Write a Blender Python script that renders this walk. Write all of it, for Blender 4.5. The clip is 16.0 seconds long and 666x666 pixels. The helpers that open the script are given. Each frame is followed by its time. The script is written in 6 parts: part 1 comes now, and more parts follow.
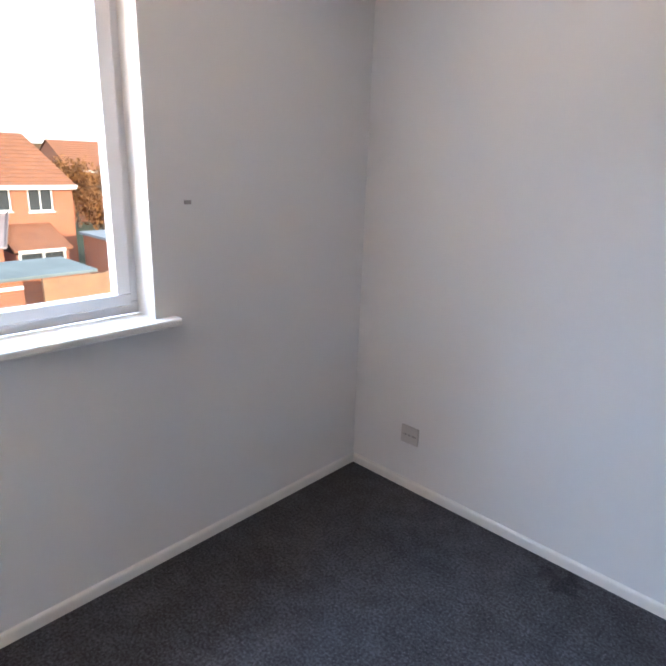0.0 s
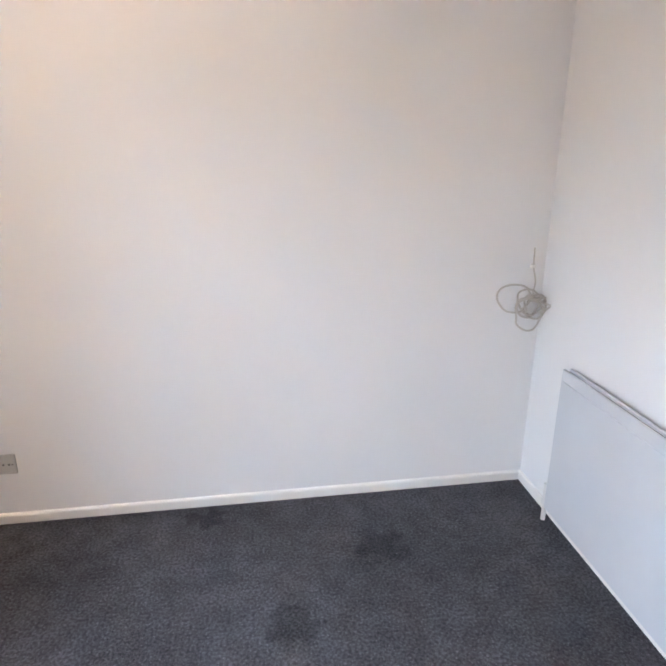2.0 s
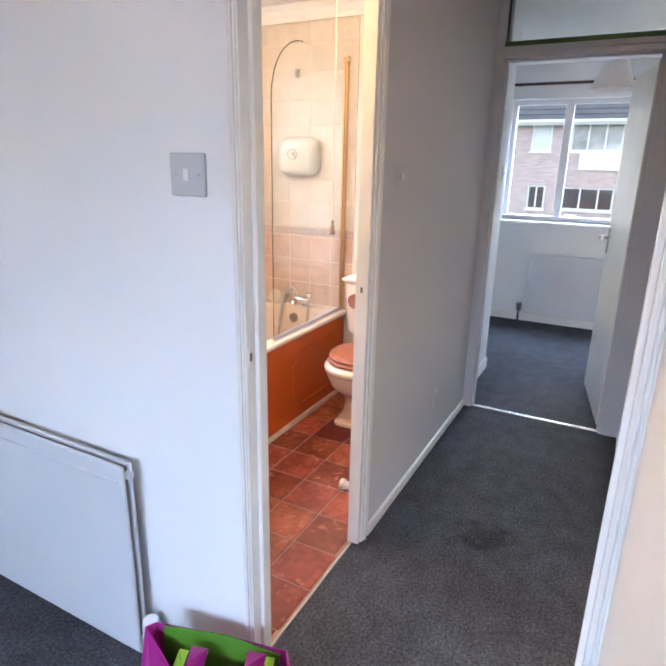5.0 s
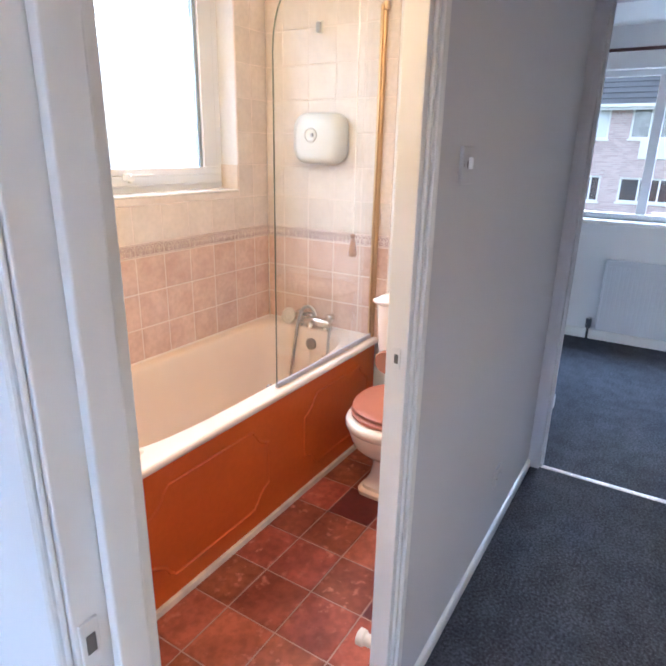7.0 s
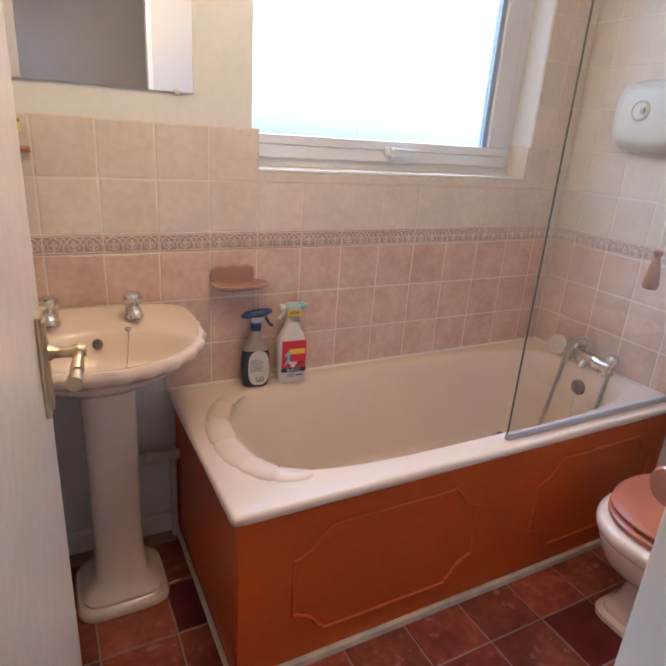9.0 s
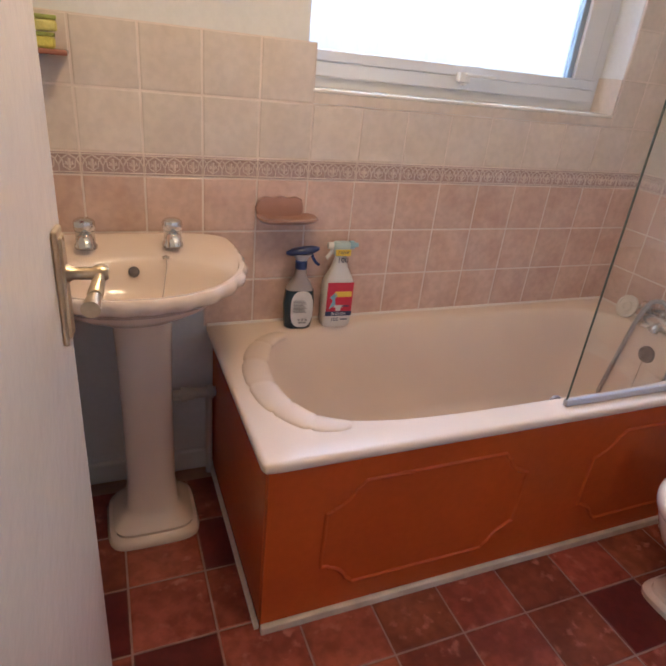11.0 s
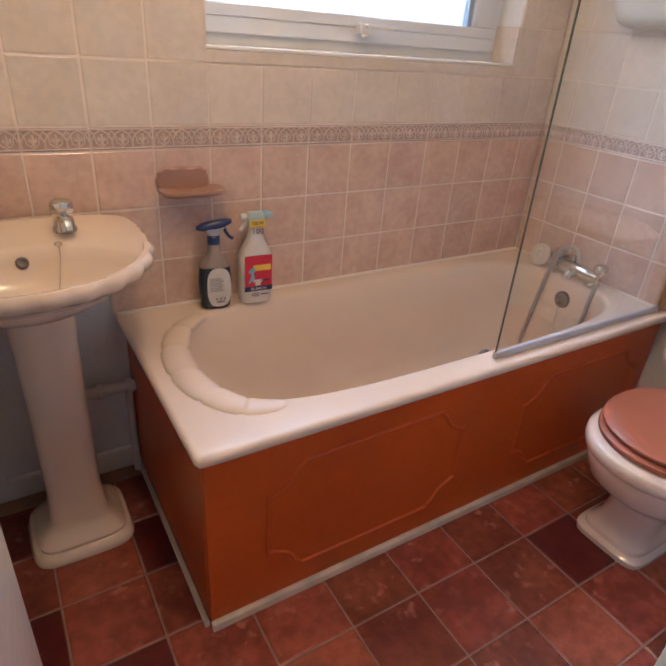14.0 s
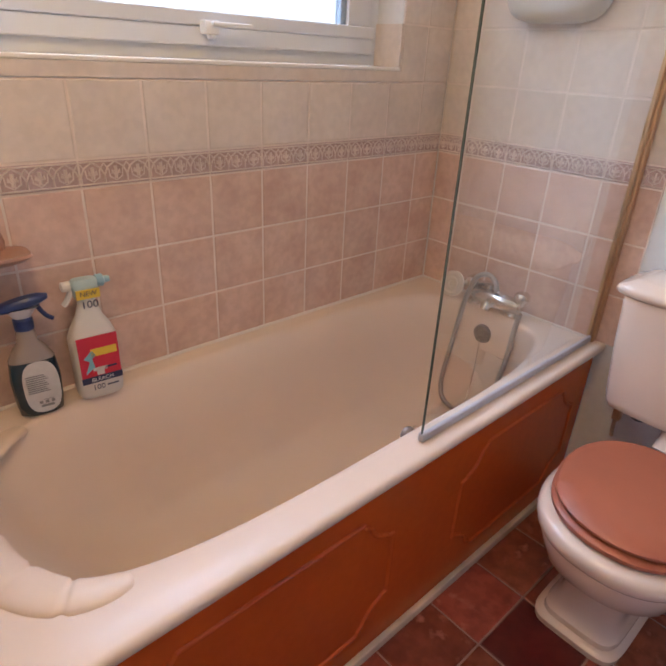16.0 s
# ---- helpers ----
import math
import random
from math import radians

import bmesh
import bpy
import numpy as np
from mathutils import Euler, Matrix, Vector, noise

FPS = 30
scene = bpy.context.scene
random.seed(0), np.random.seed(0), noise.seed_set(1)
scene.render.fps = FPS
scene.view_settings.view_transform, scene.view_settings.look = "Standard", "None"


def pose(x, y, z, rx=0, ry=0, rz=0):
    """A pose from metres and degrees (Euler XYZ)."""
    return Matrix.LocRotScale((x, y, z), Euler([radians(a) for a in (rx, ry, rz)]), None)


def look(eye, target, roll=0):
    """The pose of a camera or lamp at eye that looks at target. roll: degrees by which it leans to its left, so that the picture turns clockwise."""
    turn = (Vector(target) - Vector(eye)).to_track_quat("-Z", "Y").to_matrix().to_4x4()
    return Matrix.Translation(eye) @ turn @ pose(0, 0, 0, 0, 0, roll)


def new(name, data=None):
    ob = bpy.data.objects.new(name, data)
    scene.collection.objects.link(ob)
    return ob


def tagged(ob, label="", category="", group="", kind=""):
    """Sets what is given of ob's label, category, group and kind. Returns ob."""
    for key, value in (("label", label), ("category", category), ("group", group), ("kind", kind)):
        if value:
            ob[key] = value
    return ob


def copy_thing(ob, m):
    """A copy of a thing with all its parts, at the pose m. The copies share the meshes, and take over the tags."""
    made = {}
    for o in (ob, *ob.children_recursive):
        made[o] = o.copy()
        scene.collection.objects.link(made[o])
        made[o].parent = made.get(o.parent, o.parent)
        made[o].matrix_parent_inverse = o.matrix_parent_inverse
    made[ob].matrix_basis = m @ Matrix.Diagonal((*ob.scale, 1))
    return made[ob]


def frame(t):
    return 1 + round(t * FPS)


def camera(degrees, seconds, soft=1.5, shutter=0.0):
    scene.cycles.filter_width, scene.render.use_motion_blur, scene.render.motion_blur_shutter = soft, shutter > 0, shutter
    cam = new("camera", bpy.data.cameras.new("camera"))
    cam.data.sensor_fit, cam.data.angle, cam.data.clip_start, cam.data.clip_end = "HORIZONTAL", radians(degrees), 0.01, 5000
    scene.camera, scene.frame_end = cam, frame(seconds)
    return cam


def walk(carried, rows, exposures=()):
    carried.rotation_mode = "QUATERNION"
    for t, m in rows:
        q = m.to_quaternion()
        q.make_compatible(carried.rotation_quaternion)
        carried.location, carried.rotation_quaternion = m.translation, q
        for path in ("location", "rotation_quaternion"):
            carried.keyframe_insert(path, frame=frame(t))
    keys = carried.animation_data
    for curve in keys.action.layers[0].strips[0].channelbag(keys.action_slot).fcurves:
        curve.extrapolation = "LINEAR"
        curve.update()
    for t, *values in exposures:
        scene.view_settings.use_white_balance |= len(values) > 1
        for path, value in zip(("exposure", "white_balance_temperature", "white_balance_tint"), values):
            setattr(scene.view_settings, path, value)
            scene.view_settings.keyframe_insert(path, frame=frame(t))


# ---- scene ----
cam = camera(62.2, 16.0, soft=2.2)
PATH = [
    (0, (1.78, 0.595, 1.526), (0.475, 1.991, 0.936), 2.0),
    (0.5, (1.629, 0.588, 1.526), (0.714, 2.263, 0.928), 1.8),
    (1, (1.601, 0.601, 1.539), (1.04, 2.416, 0.914), 0.1),
    (1.5, (1.557, 0.534, 1.521), (1.415, 2.429, 0.898), 0.0),
    (2, (1.495, 0.424, 1.529), (1.767, 2.302, 0.898), -0.1),
    (2.5, (1.399, 0.384, 1.527), (2.093, 2.157, 0.915), 0.3),
    (3, (1.292, 0.353, 1.526), (2.352, 1.941, 0.93), 0.4),
    (3.5, (1.289, 0.302, 1.541), (2.65, 1.644, 0.953), 0.5),
    (4, (1.384, 0.257, 1.536), (2.94, 1.37, 0.954), 0.8),
    (4.5, (1.577, 0.232, 1.531), (3.245, 1.169, 0.945), 1.2),
    (4.7, (1.657, 0.231, 1.524), (3.353, 1.114, 0.936), 1.2),
    (6.8, (2.429, 0.593, 1.495), (4.081, 1.533, 0.872), 1.0),
    (7, (2.538, 0.605, 1.492), (4.158, 1.597, 0.867), 1.2),
    (7.3, (2.642, 0.623, 1.483), (4.21, 1.693, 0.853), 1.7),
    (7.5, (2.707, 0.639, 1.48), (4.228, 1.77, 0.84), 1.8),
    (8, (2.859, 0.732, 1.46), (4.205, 2.068, 0.825), 2.1),
    (8.5, (2.908, 0.788, 1.457), (4.056, 2.291, 0.807), 3.4),
    (9, (2.985, 0.822, 1.42), (3.879, 2.477, 0.74), 4.0),
    (9.5, (3.009, 0.879, 1.386), (3.737, 2.587, 0.643), 5.3),
    (12, (3.036, 0.931, 1.363), (3.79, 2.551, 0.466), 6.1),
    (12.5, (3.026, 0.939, 1.363), (3.867, 2.522, 0.477), 6.0),
    (13, (3.02, 0.943, 1.366), (3.935, 2.481, 0.475), 5.6),
    (13.5, (3.017, 0.953, 1.357), (3.969, 2.455, 0.442), 5.0),
    (14, (3.056, 0.983, 1.337), (4.017, 2.465, 0.397), 4.4),
    (14.5, (3.147, 1.074, 1.321), (4.117, 2.544, 0.375), 3.8),
    (15, (3.249, 1.141, 1.326), (4.261, 2.586, 0.385), 3.6),
    (15.5, (3.31, 1.179, 1.325), (4.422, 2.565, 0.406), 3.5),
    (16, (3.359, 1.294, 1.316), (4.583, 2.602, 0.426), 2.8),
]
EXPOSURES = [(0, 1.18, 5700, 8), (0.5, 1.41, 5800, 8), (1.0, 1.75, 6350, 10), (2.0, 1.85, 6550, 10), (2.5, 2.0, 6500, 10), (3.5, 1.8, 6750, 12), (4.5, 1.66, 5950, 10), (6.8, 1.65, 5200, 10), (7.3, 1.42, 4950, 9), (8.0, 1.0, 4800, 11),
             (9.0, 0.70, 4850, 11), (9.6, 0.60, 4850, 11), (12.0, 0.63, 4950, 13), (13.5, 0.61, 5050, 13), (16.0, 0.585, 5150, 14)]
walk(cam, [(t, look(eye, target, roll)) for t, eye, target, roll in PATH], EXPOSURES)

# ---- world and light ----
world = bpy.data.worlds.new("world")
scene.world = world
world.use_nodes = True
_sky = world.node_tree.nodes.new("ShaderNodeTexSky")
_sky.sky_type, _sky.sun_disc = "NISHITA", False
SUN_EL, SUN_AZ = radians(13), radians(12)
_sky.sun_elevation, _sky.sun_rotation = SUN_EL, radians(90) - SUN_AZ
_bg = world.node_tree.nodes["Background"]
_bg.inputs["Strength"].default_value = 0.19
_haze = world.node_tree.nodes.new("ShaderNodeMix")
_haze.data_type = "RGBA"
_haze.inputs[0].default_value = 0.6
_haze.inputs[7].default_value = (6.8, 6.7, 6.9, 1)
world.node_tree.links.new(_sky.outputs[0], _haze.inputs[6])
world.node_tree.links.new(_haze.outputs[2], _bg.inputs["Color"])


def sun_lamp():
    d = bpy.data.lights.new("sun", "SUN")
    d.energy, d.angle, d.color = 3.2, radians(0.5), (1.0, 0.80, 0.58)
    ob = new("sun", d)
    way = Vector((math.cos(SUN_EL) * math.cos(SUN_AZ), math.cos(SUN_EL) * math.sin(SUN_AZ), math.sin(SUN_EL)))
    ob.matrix_world = look(way * 40, (0, 0, 0))


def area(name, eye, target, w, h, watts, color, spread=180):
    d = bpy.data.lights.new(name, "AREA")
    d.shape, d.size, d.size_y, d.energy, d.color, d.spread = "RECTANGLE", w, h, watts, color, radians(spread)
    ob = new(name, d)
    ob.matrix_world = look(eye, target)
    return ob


sun_lamp()
# Added lamps outside the windows, standing in for skylight and warm ground bounce.
area("sky_fill_bedroom", (-1.25, 0.65, 2.75), (1.5, 0.95, 0.3), 2.4, 1.3, 106, (0.57, 0.74, 1.0))
area("ground_bounce_fill_bedroom", (-0.62, 0.65, 0.45), (1.5, 0.95, 2.3), 1.7, 0.7, 72, (1.0, 0.70, 0.49))
area("sky_fill_bathroom", (4.17, 3.35, 2.35), (4.0, 2.0, 0.6), 1.1, 0.8, 27, (0.82, 0.9, 1.0))
area("sky_fill_back_room", (8.2, 0.4, 2.6), (6.3, 0.4, 0.4), 1.9, 0.8, 88, (0.62, 0.78, 1.0))
_bulb = bpy.data.lights.new("bulb_bathroom", "POINT")
_bulb.energy, _bulb.color, _bulb.shadow_soft_size = 14.5, (1.0, 0.645, 0.28), 0.07
new("bulb_bathroom", _bulb).location = (3.43, 1.64, 2.22)

# ---- materials ----
MATS = {}


def mat(name, color, rough=0.5, metal=0.0, vary=0.0, scale=4.0, fine=0.0, fine_scale=60.0, bump=0.0, bump_scale=80.0,
        coat=0.0, second=None, random_tint=0.0, trans=0.0, ior=1.45, spec=0.5, scuff=None):
    """A procedural material: base colour broken up at two scales, with fine relief."""
    if name in MATS:
        return MATS[name]
    m = bpy.data.materials.new(name)
    m.use_nodes = True
    nt = m.node_tree
    n, l = nt.nodes, nt.links
    p = n["Principled BSDF"]
    p.inputs["Roughness"].default_value = rough
    p.inputs["Metallic"].default_value = metal
    p.inputs["Coat Weight"].default_value = coat
    p.inputs["Transmission Weight"].default_value = trans
    p.inputs["IOR"].default_value = ior
    p.inputs["Specular IOR Level"].default_value = spec
    col = (*color, 1)
    p.inputs["Base Color"].default_value = col
    geo = n.new("ShaderNodeNewGeometry")
    out = None
    if vary or fine or second or random_tint:
        def noise_tex(s, detail=3.0):
            t = n.new("ShaderNodeTexNoise")
            t.inputs["Scale"].default_value, t.inputs["Detail"].default_value = s, detail
            l.new(geo.outputs["Position"], t.inputs["Vector"])
            return t.outputs["Fac"]

        def mix(fac, a, b, lo=0.35, hi=0.65):
            r = n.new("ShaderNodeMapRange")
            r.inputs["From Min"].default_value, r.inputs["From Max"].default_value = lo, hi
            l.new(fac, r.inputs["Value"])
            x = n.new("ShaderNodeMix")
            x.data_type = "RGBA"
            l.new(r.outputs["Result"], x.inputs["Factor"])
            for s, v in (("A", a), ("B", b)):
                sock = [i for i in x.inputs if i.name == s and i.type == "RGBA"][0]
                if isinstance(v, tuple):
                    sock.default_value = v
                else:
                    l.new(v, sock)
            return [o for o in x.outputs if o.type == "RGBA"][0]

        dark = tuple(c * (1 - vary) for c in color) + (1,)
        out = mix(noise_tex(scale), col, (*second, 1) if second else dark)
        if fine:
            f = n.new("ShaderNodeMix")
            f.data_type, f.blend_type = "RGBA", "MULTIPLY"
            f.inputs[0].default_value = 1.0
            g = mix(noise_tex(fine_scale, 5.0), (1, 1, 1, 1), (1 - fine, 1 - fine, 1 - fine, 1), 0.4, 0.6)
            l.new(out, f.inputs[6])
            l.new(g, f.inputs[7])
            out = f.outputs[2]
        if random_tint:
            info = n.new("ShaderNodeObjectInfo")
            hsv = n.new("ShaderNodeHueSaturation")
            r = n.new("ShaderNodeMapRange")
            r.inputs["To Min"].default_value, r.inputs["To Max"].default_value = 1 - random_tint, 1 + random_tint
            l.new(info.outputs["Random"], r.inputs["Value"])
            l.new(r.outputs["Result"], hsv.inputs["Value"])
            turn, k = n.new("ShaderNodeMath"), n.new("ShaderNodeMapRange")
            turn.operation, turn.inputs[1].default_value = "PINGPONG", 0.13
            k.inputs["From Max"].default_value = 0.13
            k.inputs["To Min"].default_value, k.inputs["To Max"].default_value = 0.5 - random_tint * 0.015, 0.5 + random_tint * 0.035
            l.new(info.outputs["Random"], turn.inputs[0])
            l.new(turn.outputs[0], k.inputs["Value"])
            l.new(k.outputs["Result"], hsv.inputs["Hue"])
            l.new(out, hsv.inputs["Color"])
            out = hsv.outputs["Color"]
        if scuff:
            worn = mix(noise_tex(24, 6.0), (0, 0, 0, 1), (1, 1, 1, 1), 0.57, 0.70)
            patch = mix(noise_tex(5.5, 2.0), (0, 0, 0, 1), (0.75, 0.75, 0.75, 1), 0.42, 0.60)
            amount = n.new("ShaderNodeMath")
            amount.operation = "MULTIPLY"
            l.new(worn, amount.inputs[0])
            l.new(patch, amount.inputs[1])
            out = mix(amount.outputs[0], out, (*scuff, 1), 0.0, 1.0)
        l.new(out, p.inputs["Base Color"])
    if bump:
        b = n.new("ShaderNodeBump")
        b.inputs["Strength"].default_value, b.inputs["Distance"].default_value = min(1.0, bump), 0.004
        t = n.new("ShaderNodeTexNoise")
        t.inputs["Scale"].default_value, t.inputs["Detail"].default_value = bump_scale, 4.0
        l.new(geo.outputs["Position"], t.inputs["Vector"])
        l.new(t.outputs["Fac"], b.inputs["Height"])
        l.new(b.outputs["Normal"], p.inputs["Normal"])
    MATS[name] = m
    return m


PAINT = mat("wall_paint", (0.76, 0.755, 0.75), 0.75, vary=0.035, scale=0.9, bump=0.05, bump_scale=90)
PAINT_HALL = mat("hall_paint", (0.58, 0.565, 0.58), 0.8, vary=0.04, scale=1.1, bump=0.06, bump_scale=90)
PAINT_BATH = mat("bathroom_paint", (0.72, 0.71, 0.69), 0.6, vary=0.05, scale=2, fine=0.03, bump=0.1, bump_scale=90)
CEIL = mat("ceiling_paint", (0.82, 0.81, 0.79), 0.9, vary=0.04, scale=2, bump=0.2, bump_scale=60)
GLOSS = mat("gloss_white_paint", (0.78, 0.76, 0.72), 0.28, vary=0.05, scale=6, bump=0.06, bump_scale=40)
DOORPAINT = mat("door_gloss_paint", (0.76, 0.655, 0.54), 0.22, vary=0.05, scale=5, bump=0.25, bump_scale=28)


def carpet_mat():
    """Dark flecked loop pile with pale fibres, worn patches and a few damp stains."""
    m = bpy.data.materials.new("carpet")
    m.use_nodes = True
    n, l = m.node_tree.nodes, m.node_tree.links
    p = n["Principled BSDF"]
    p.inputs["Roughness"].default_value, p.inputs["Specular IOR Level"].default_value = 0.95, 0.05
    geo = n.new("ShaderNodeNewGeometry")

    def ramp(scale, detail, lo, hi, a, b):
        t, r = n.new("ShaderNodeTexNoise"), n.new("ShaderNodeMapRange")
        t.inputs["Scale"].default_value, t.inputs["Detail"].default_value = scale, detail
        l.new(geo.outputs["Position"], t.inputs["Vector"])
        l.new(t.outputs["Fac"], r.inputs["Value"])
        for k, v in zip(("From Min", "From Max", "To Min", "To Max"), (lo, hi, a, b)):
            r.inputs[k].default_value = v
        return r.outputs["Result"]

    def math_node(op, x, y):
        q = n.new("ShaderNodeMath")
        q.operation = op
        for s, v in zip(q.inputs, (x, y)):
            if isinstance(v, (int, float)):
                s.default_value = v
            else:
                l.new(v, s)
        return q.outputs[0]
    v = math_node("MULTIPLY", ramp(2.2, 3, 0.3, 0.7, 0.84, 1.14), ramp(11, 5, 0.35, 0.65, 0.86, 1.14))
    v = math_node("MULTIPLY", v, ramp(95, 3, 0.36, 0.64, 0.66, 1.30))
    v = math_node("ADD", v, ramp(130, 2, 0.58, 0.70, 0.0, 0.8))
    for x, y, r in ((1.95, 2.24, 0.10), (1.57, 1.89, 0.09), (1.24, 2.51, 0.07), (3.86, 0.58, 0.10)):
        d = n.new("ShaderNodeVectorMath")
        d.operation = "DISTANCE"
        l.new(geo.outputs["Position"], d.inputs[0])
        d.inputs[1].default_value = (x, y, 0)
        wob = math_node("ADD", d.outputs["Value"], ramp(16, 2, 0.3, 0.7, -0.05, 0.05))
        s = n.new("ShaderNodeMapRange")
        l.new(wob, s.inputs["Value"])
        for k, q in zip(("From Min", "From Max", "To Min", "To Max"), (r * 0.6, r * 1.2, 0.62, 1.0)):
            s.inputs[k].default_value = q
        v = math_node("MULTIPLY", v, s.outputs["Result"])
    mix = n.new("ShaderNodeVectorMath")
    mix.operation = "SCALE"
    mix.inputs[0].default_value = (0.062, 0.061, 0.068)
    l.new(v, mix.inputs["Scale"])
    l.new(mix.outputs[0], p.inputs["Base Color"])
    b, t = n.new("ShaderNodeBump"), n.new("ShaderNodeTexNoise")
    b.inputs["Strength"].default_value, b.inputs["Distance"].default_value = 0.9, 0.007
    t.inputs["Scale"].default_value, t.inputs["Detail"].default_value = 115, 3
    l.new(geo.outputs["Position"], t.inputs["Vector"])
    l.new(t.outputs["Fac"], b.inputs["Height"])
    l.new(b.outputs["Normal"], p.inputs["Normal"])
    return m


CARPET = carpet_mat()
UPVC = mat("white_window_plastic", (0.69, 0.69, 0.70), 0.3, vary=0.04, scale=5)
CERAMIC = mat("cream_ceramic", (0.73, 0.585, 0.47), 0.16, vary=0.04, scale=4, coat=0.5)
ACRYLIC = mat("cream_acrylic", (0.71, 0.56, 0.44), 0.44, vary=0.04, scale=3, coat=0.15)
PANELWOOD = mat("red_brown_bath_panel", (0.54, 0.090, 0.007), 0.27, second=(0.46, 0.073, 0.006), scale=2.2, fine=0.05, fine_scale=40, bump=0.02)
SEAT = mat("terracotta_seat", (0.37, 0.112, 0.053), 0.38, vary=0.06, scale=8, bump=0.05)
CHROME = mat("chrome", (0.75, 0.74, 0.72), 0.12, metal=1.0, vary=0.1, scale=30)
BRASS = mat("brass", (0.62, 0.49, 0.32), 0.3, metal=1.0, vary=0.2, scale=40, bump=0.1)
GOLD = mat("gold_anodised", (0.60, 0.42, 0.24), 0.42, metal=1.0, vary=0.1, scale=10)
TILE_PINK = mat("pink_wall_tile", (0.66, 0.47, 0.38), 0.24, second=(0.58, 0.39, 0.305), scale=9, fine=0.09, fine_scale=45, bump=0.1, bump_scale=30, random_tint=0.05, coat=0.2)
TILE_CREAM = mat("cream_wall_tile", (0.68, 0.59, 0.51), 0.24, second=(0.64, 0.545, 0.465), scale=9, fine=0.06, fine_scale=45, bump=0.1, bump_scale=30, random_tint=0.04, coat=0.2)
BORDER = mat("border_tile_base", (0.45, 0.325, 0.295), 0.3, vary=0.1, scale=20, fine=0.06)
BORDER_HI = mat("border_tile_relief", (0.64, 0.525, 0.46), 0.3, vary=0.08, scale=20)
GROUT = mat("pale_grout", (0.72, 0.61, 0.53), 0.9, vary=0.1, scale=12)
FLOORTILE = mat("terracotta_floor_tile", (0.33, 0.080, 0.047), 0.27, second=(0.20, 0.044, 0.029), scale=7, fine=0.22, fine_scale=30, bump=0.5, bump_scale=13, random_tint=0.26, scuff=(0.52, 0.19, 0.12))
FLOORTILE_DARK = mat("maroon_floor_tile", (0.14, 0.020, 0.016), 0.28, second=(0.095, 0.014, 0.012), scale=7, fine=0.2, fine_scale=30, bump=0.4, bump_scale=13)
FLOORGROUT = mat("floor_grout", (0.34, 0.185, 0.135), 0.9, vary=0.2, scale=20)
STEEL = mat("steel_strip", (0.8, 0.78, 0.74), 0.25, metal=1.0, vary=0.15, scale=30)
PLASTIC = mat("white_plastic", (0.74, 0.73, 0.70), 0.35, vary=0.03, scale=10)
GLASS = mat("clear_glass", (0.96, 0.99, 0.97), 0.0, trans=1.0, ior=1.45)
GLASS_EDGE = mat("green_glass_edge", (0.10, 0.12, 0.10), 0.15)
MIRROR = mat("mirror_silver", (0.85, 0.86, 0.86), 0.02, metal=1.0)
SEAL = mat("clear_plastic_seal", (0.46, 0.44, 0.47), 0.3)
DARK = mat("dark_hole", (0.02, 0.02, 0.02), 0.8)
CABLE = mat("white_cable", (0.50, 0.47, 0.42), 0.45)


def frosted():
    m = bpy.data.materials.new("reeded_frosted_glass")
    m.use_nodes = True
    n, l = m.node_tree.nodes, m.node_tree.links
    p = n["Principled BSDF"]
    p.inputs["Transmission Weight"].default_value = 1.0
    p.inputs["Roughness"].default_value = 0.34
    p.inputs["IOR"].default_value = 1.3
    geo, mp, t, b = (n.new("ShaderNodeNewGeometry"), n.new("ShaderNodeMapping"), n.new("ShaderNodeTexNoise"), n.new("ShaderNodeBump"))
    mp.inputs["Scale"].default_value = (90, 90, 9)
    t.inputs["Scale"].default_value, t.inputs["Detail"].default_value = 1.0, 2.0
    b.inputs["Strength"].default_value, b.inputs["Distance"].default_value = 0.8, 0.0045
    l.new(geo.outputs["Position"], mp.inputs["Vector"])
    l.new(mp.outputs["Vector"], t.inputs["Vector"])
    l.new(t.outputs["Fac"], b.inputs["Height"])
    l.new(b.outputs["Normal"], p.inputs["Normal"])
    return m


FROST = frosted()


# ---- mesh helpers ----
def mesh_from(name, bm, material, smooth=False):
    me = bpy.data.meshes.new(name)
    bmesh.ops.recalc_face_normals(bm, faces=bm.faces)
    bm.to_mesh(me)
    bm.free()
    for m in (material if isinstance(material, (list, tuple)) else [material]):
        me.materials.append(m)
    if smooth:
        for p in me.polygons:
            p.use_smooth = True
        me.set_sharp_from_angle(angle=radians(42))
    return me


def part(name, bm, material, parent=None, label="", smooth=False):
    ob = new(name, mesh_from(name, bm, material, smooth))
    if parent:
        ob.parent = parent
    if label:
        ob["label"] = label
    return ob


def base(name, label, category, place=(0, 0, 0), rz=0, group=""):
    ob = new(name)
    ob.empty_display_size = 0.05
    ob.matrix_world = pose(*place, 0, 0, rz)
    return tagged(ob, label, category, group)


def add_box(bm, x0, x1, y0, y1, z0, z1, bevel=0.0, segments=2, index=0):
    v = [bm.verts.new((x, y, z)) for x in (x0, x1) for y in (y0, y1) for z in (z0, z1)]
    faces = [bm.faces.new([v[i] for i in f]) for f in ((0, 1, 3, 2), (4, 6, 7, 5), (0, 4, 5, 1), (2, 3, 7, 6), (0, 2, 6, 4), (1, 5, 7, 3))]
    for f in faces:
        f.material_index = index
    if bevel:
        edges = {e for f in faces for e in f.edges}
        bmesh.ops.bevel(bm, geom=list(edges), offset=bevel, segments=segments, affect="EDGES", profile=0.5)


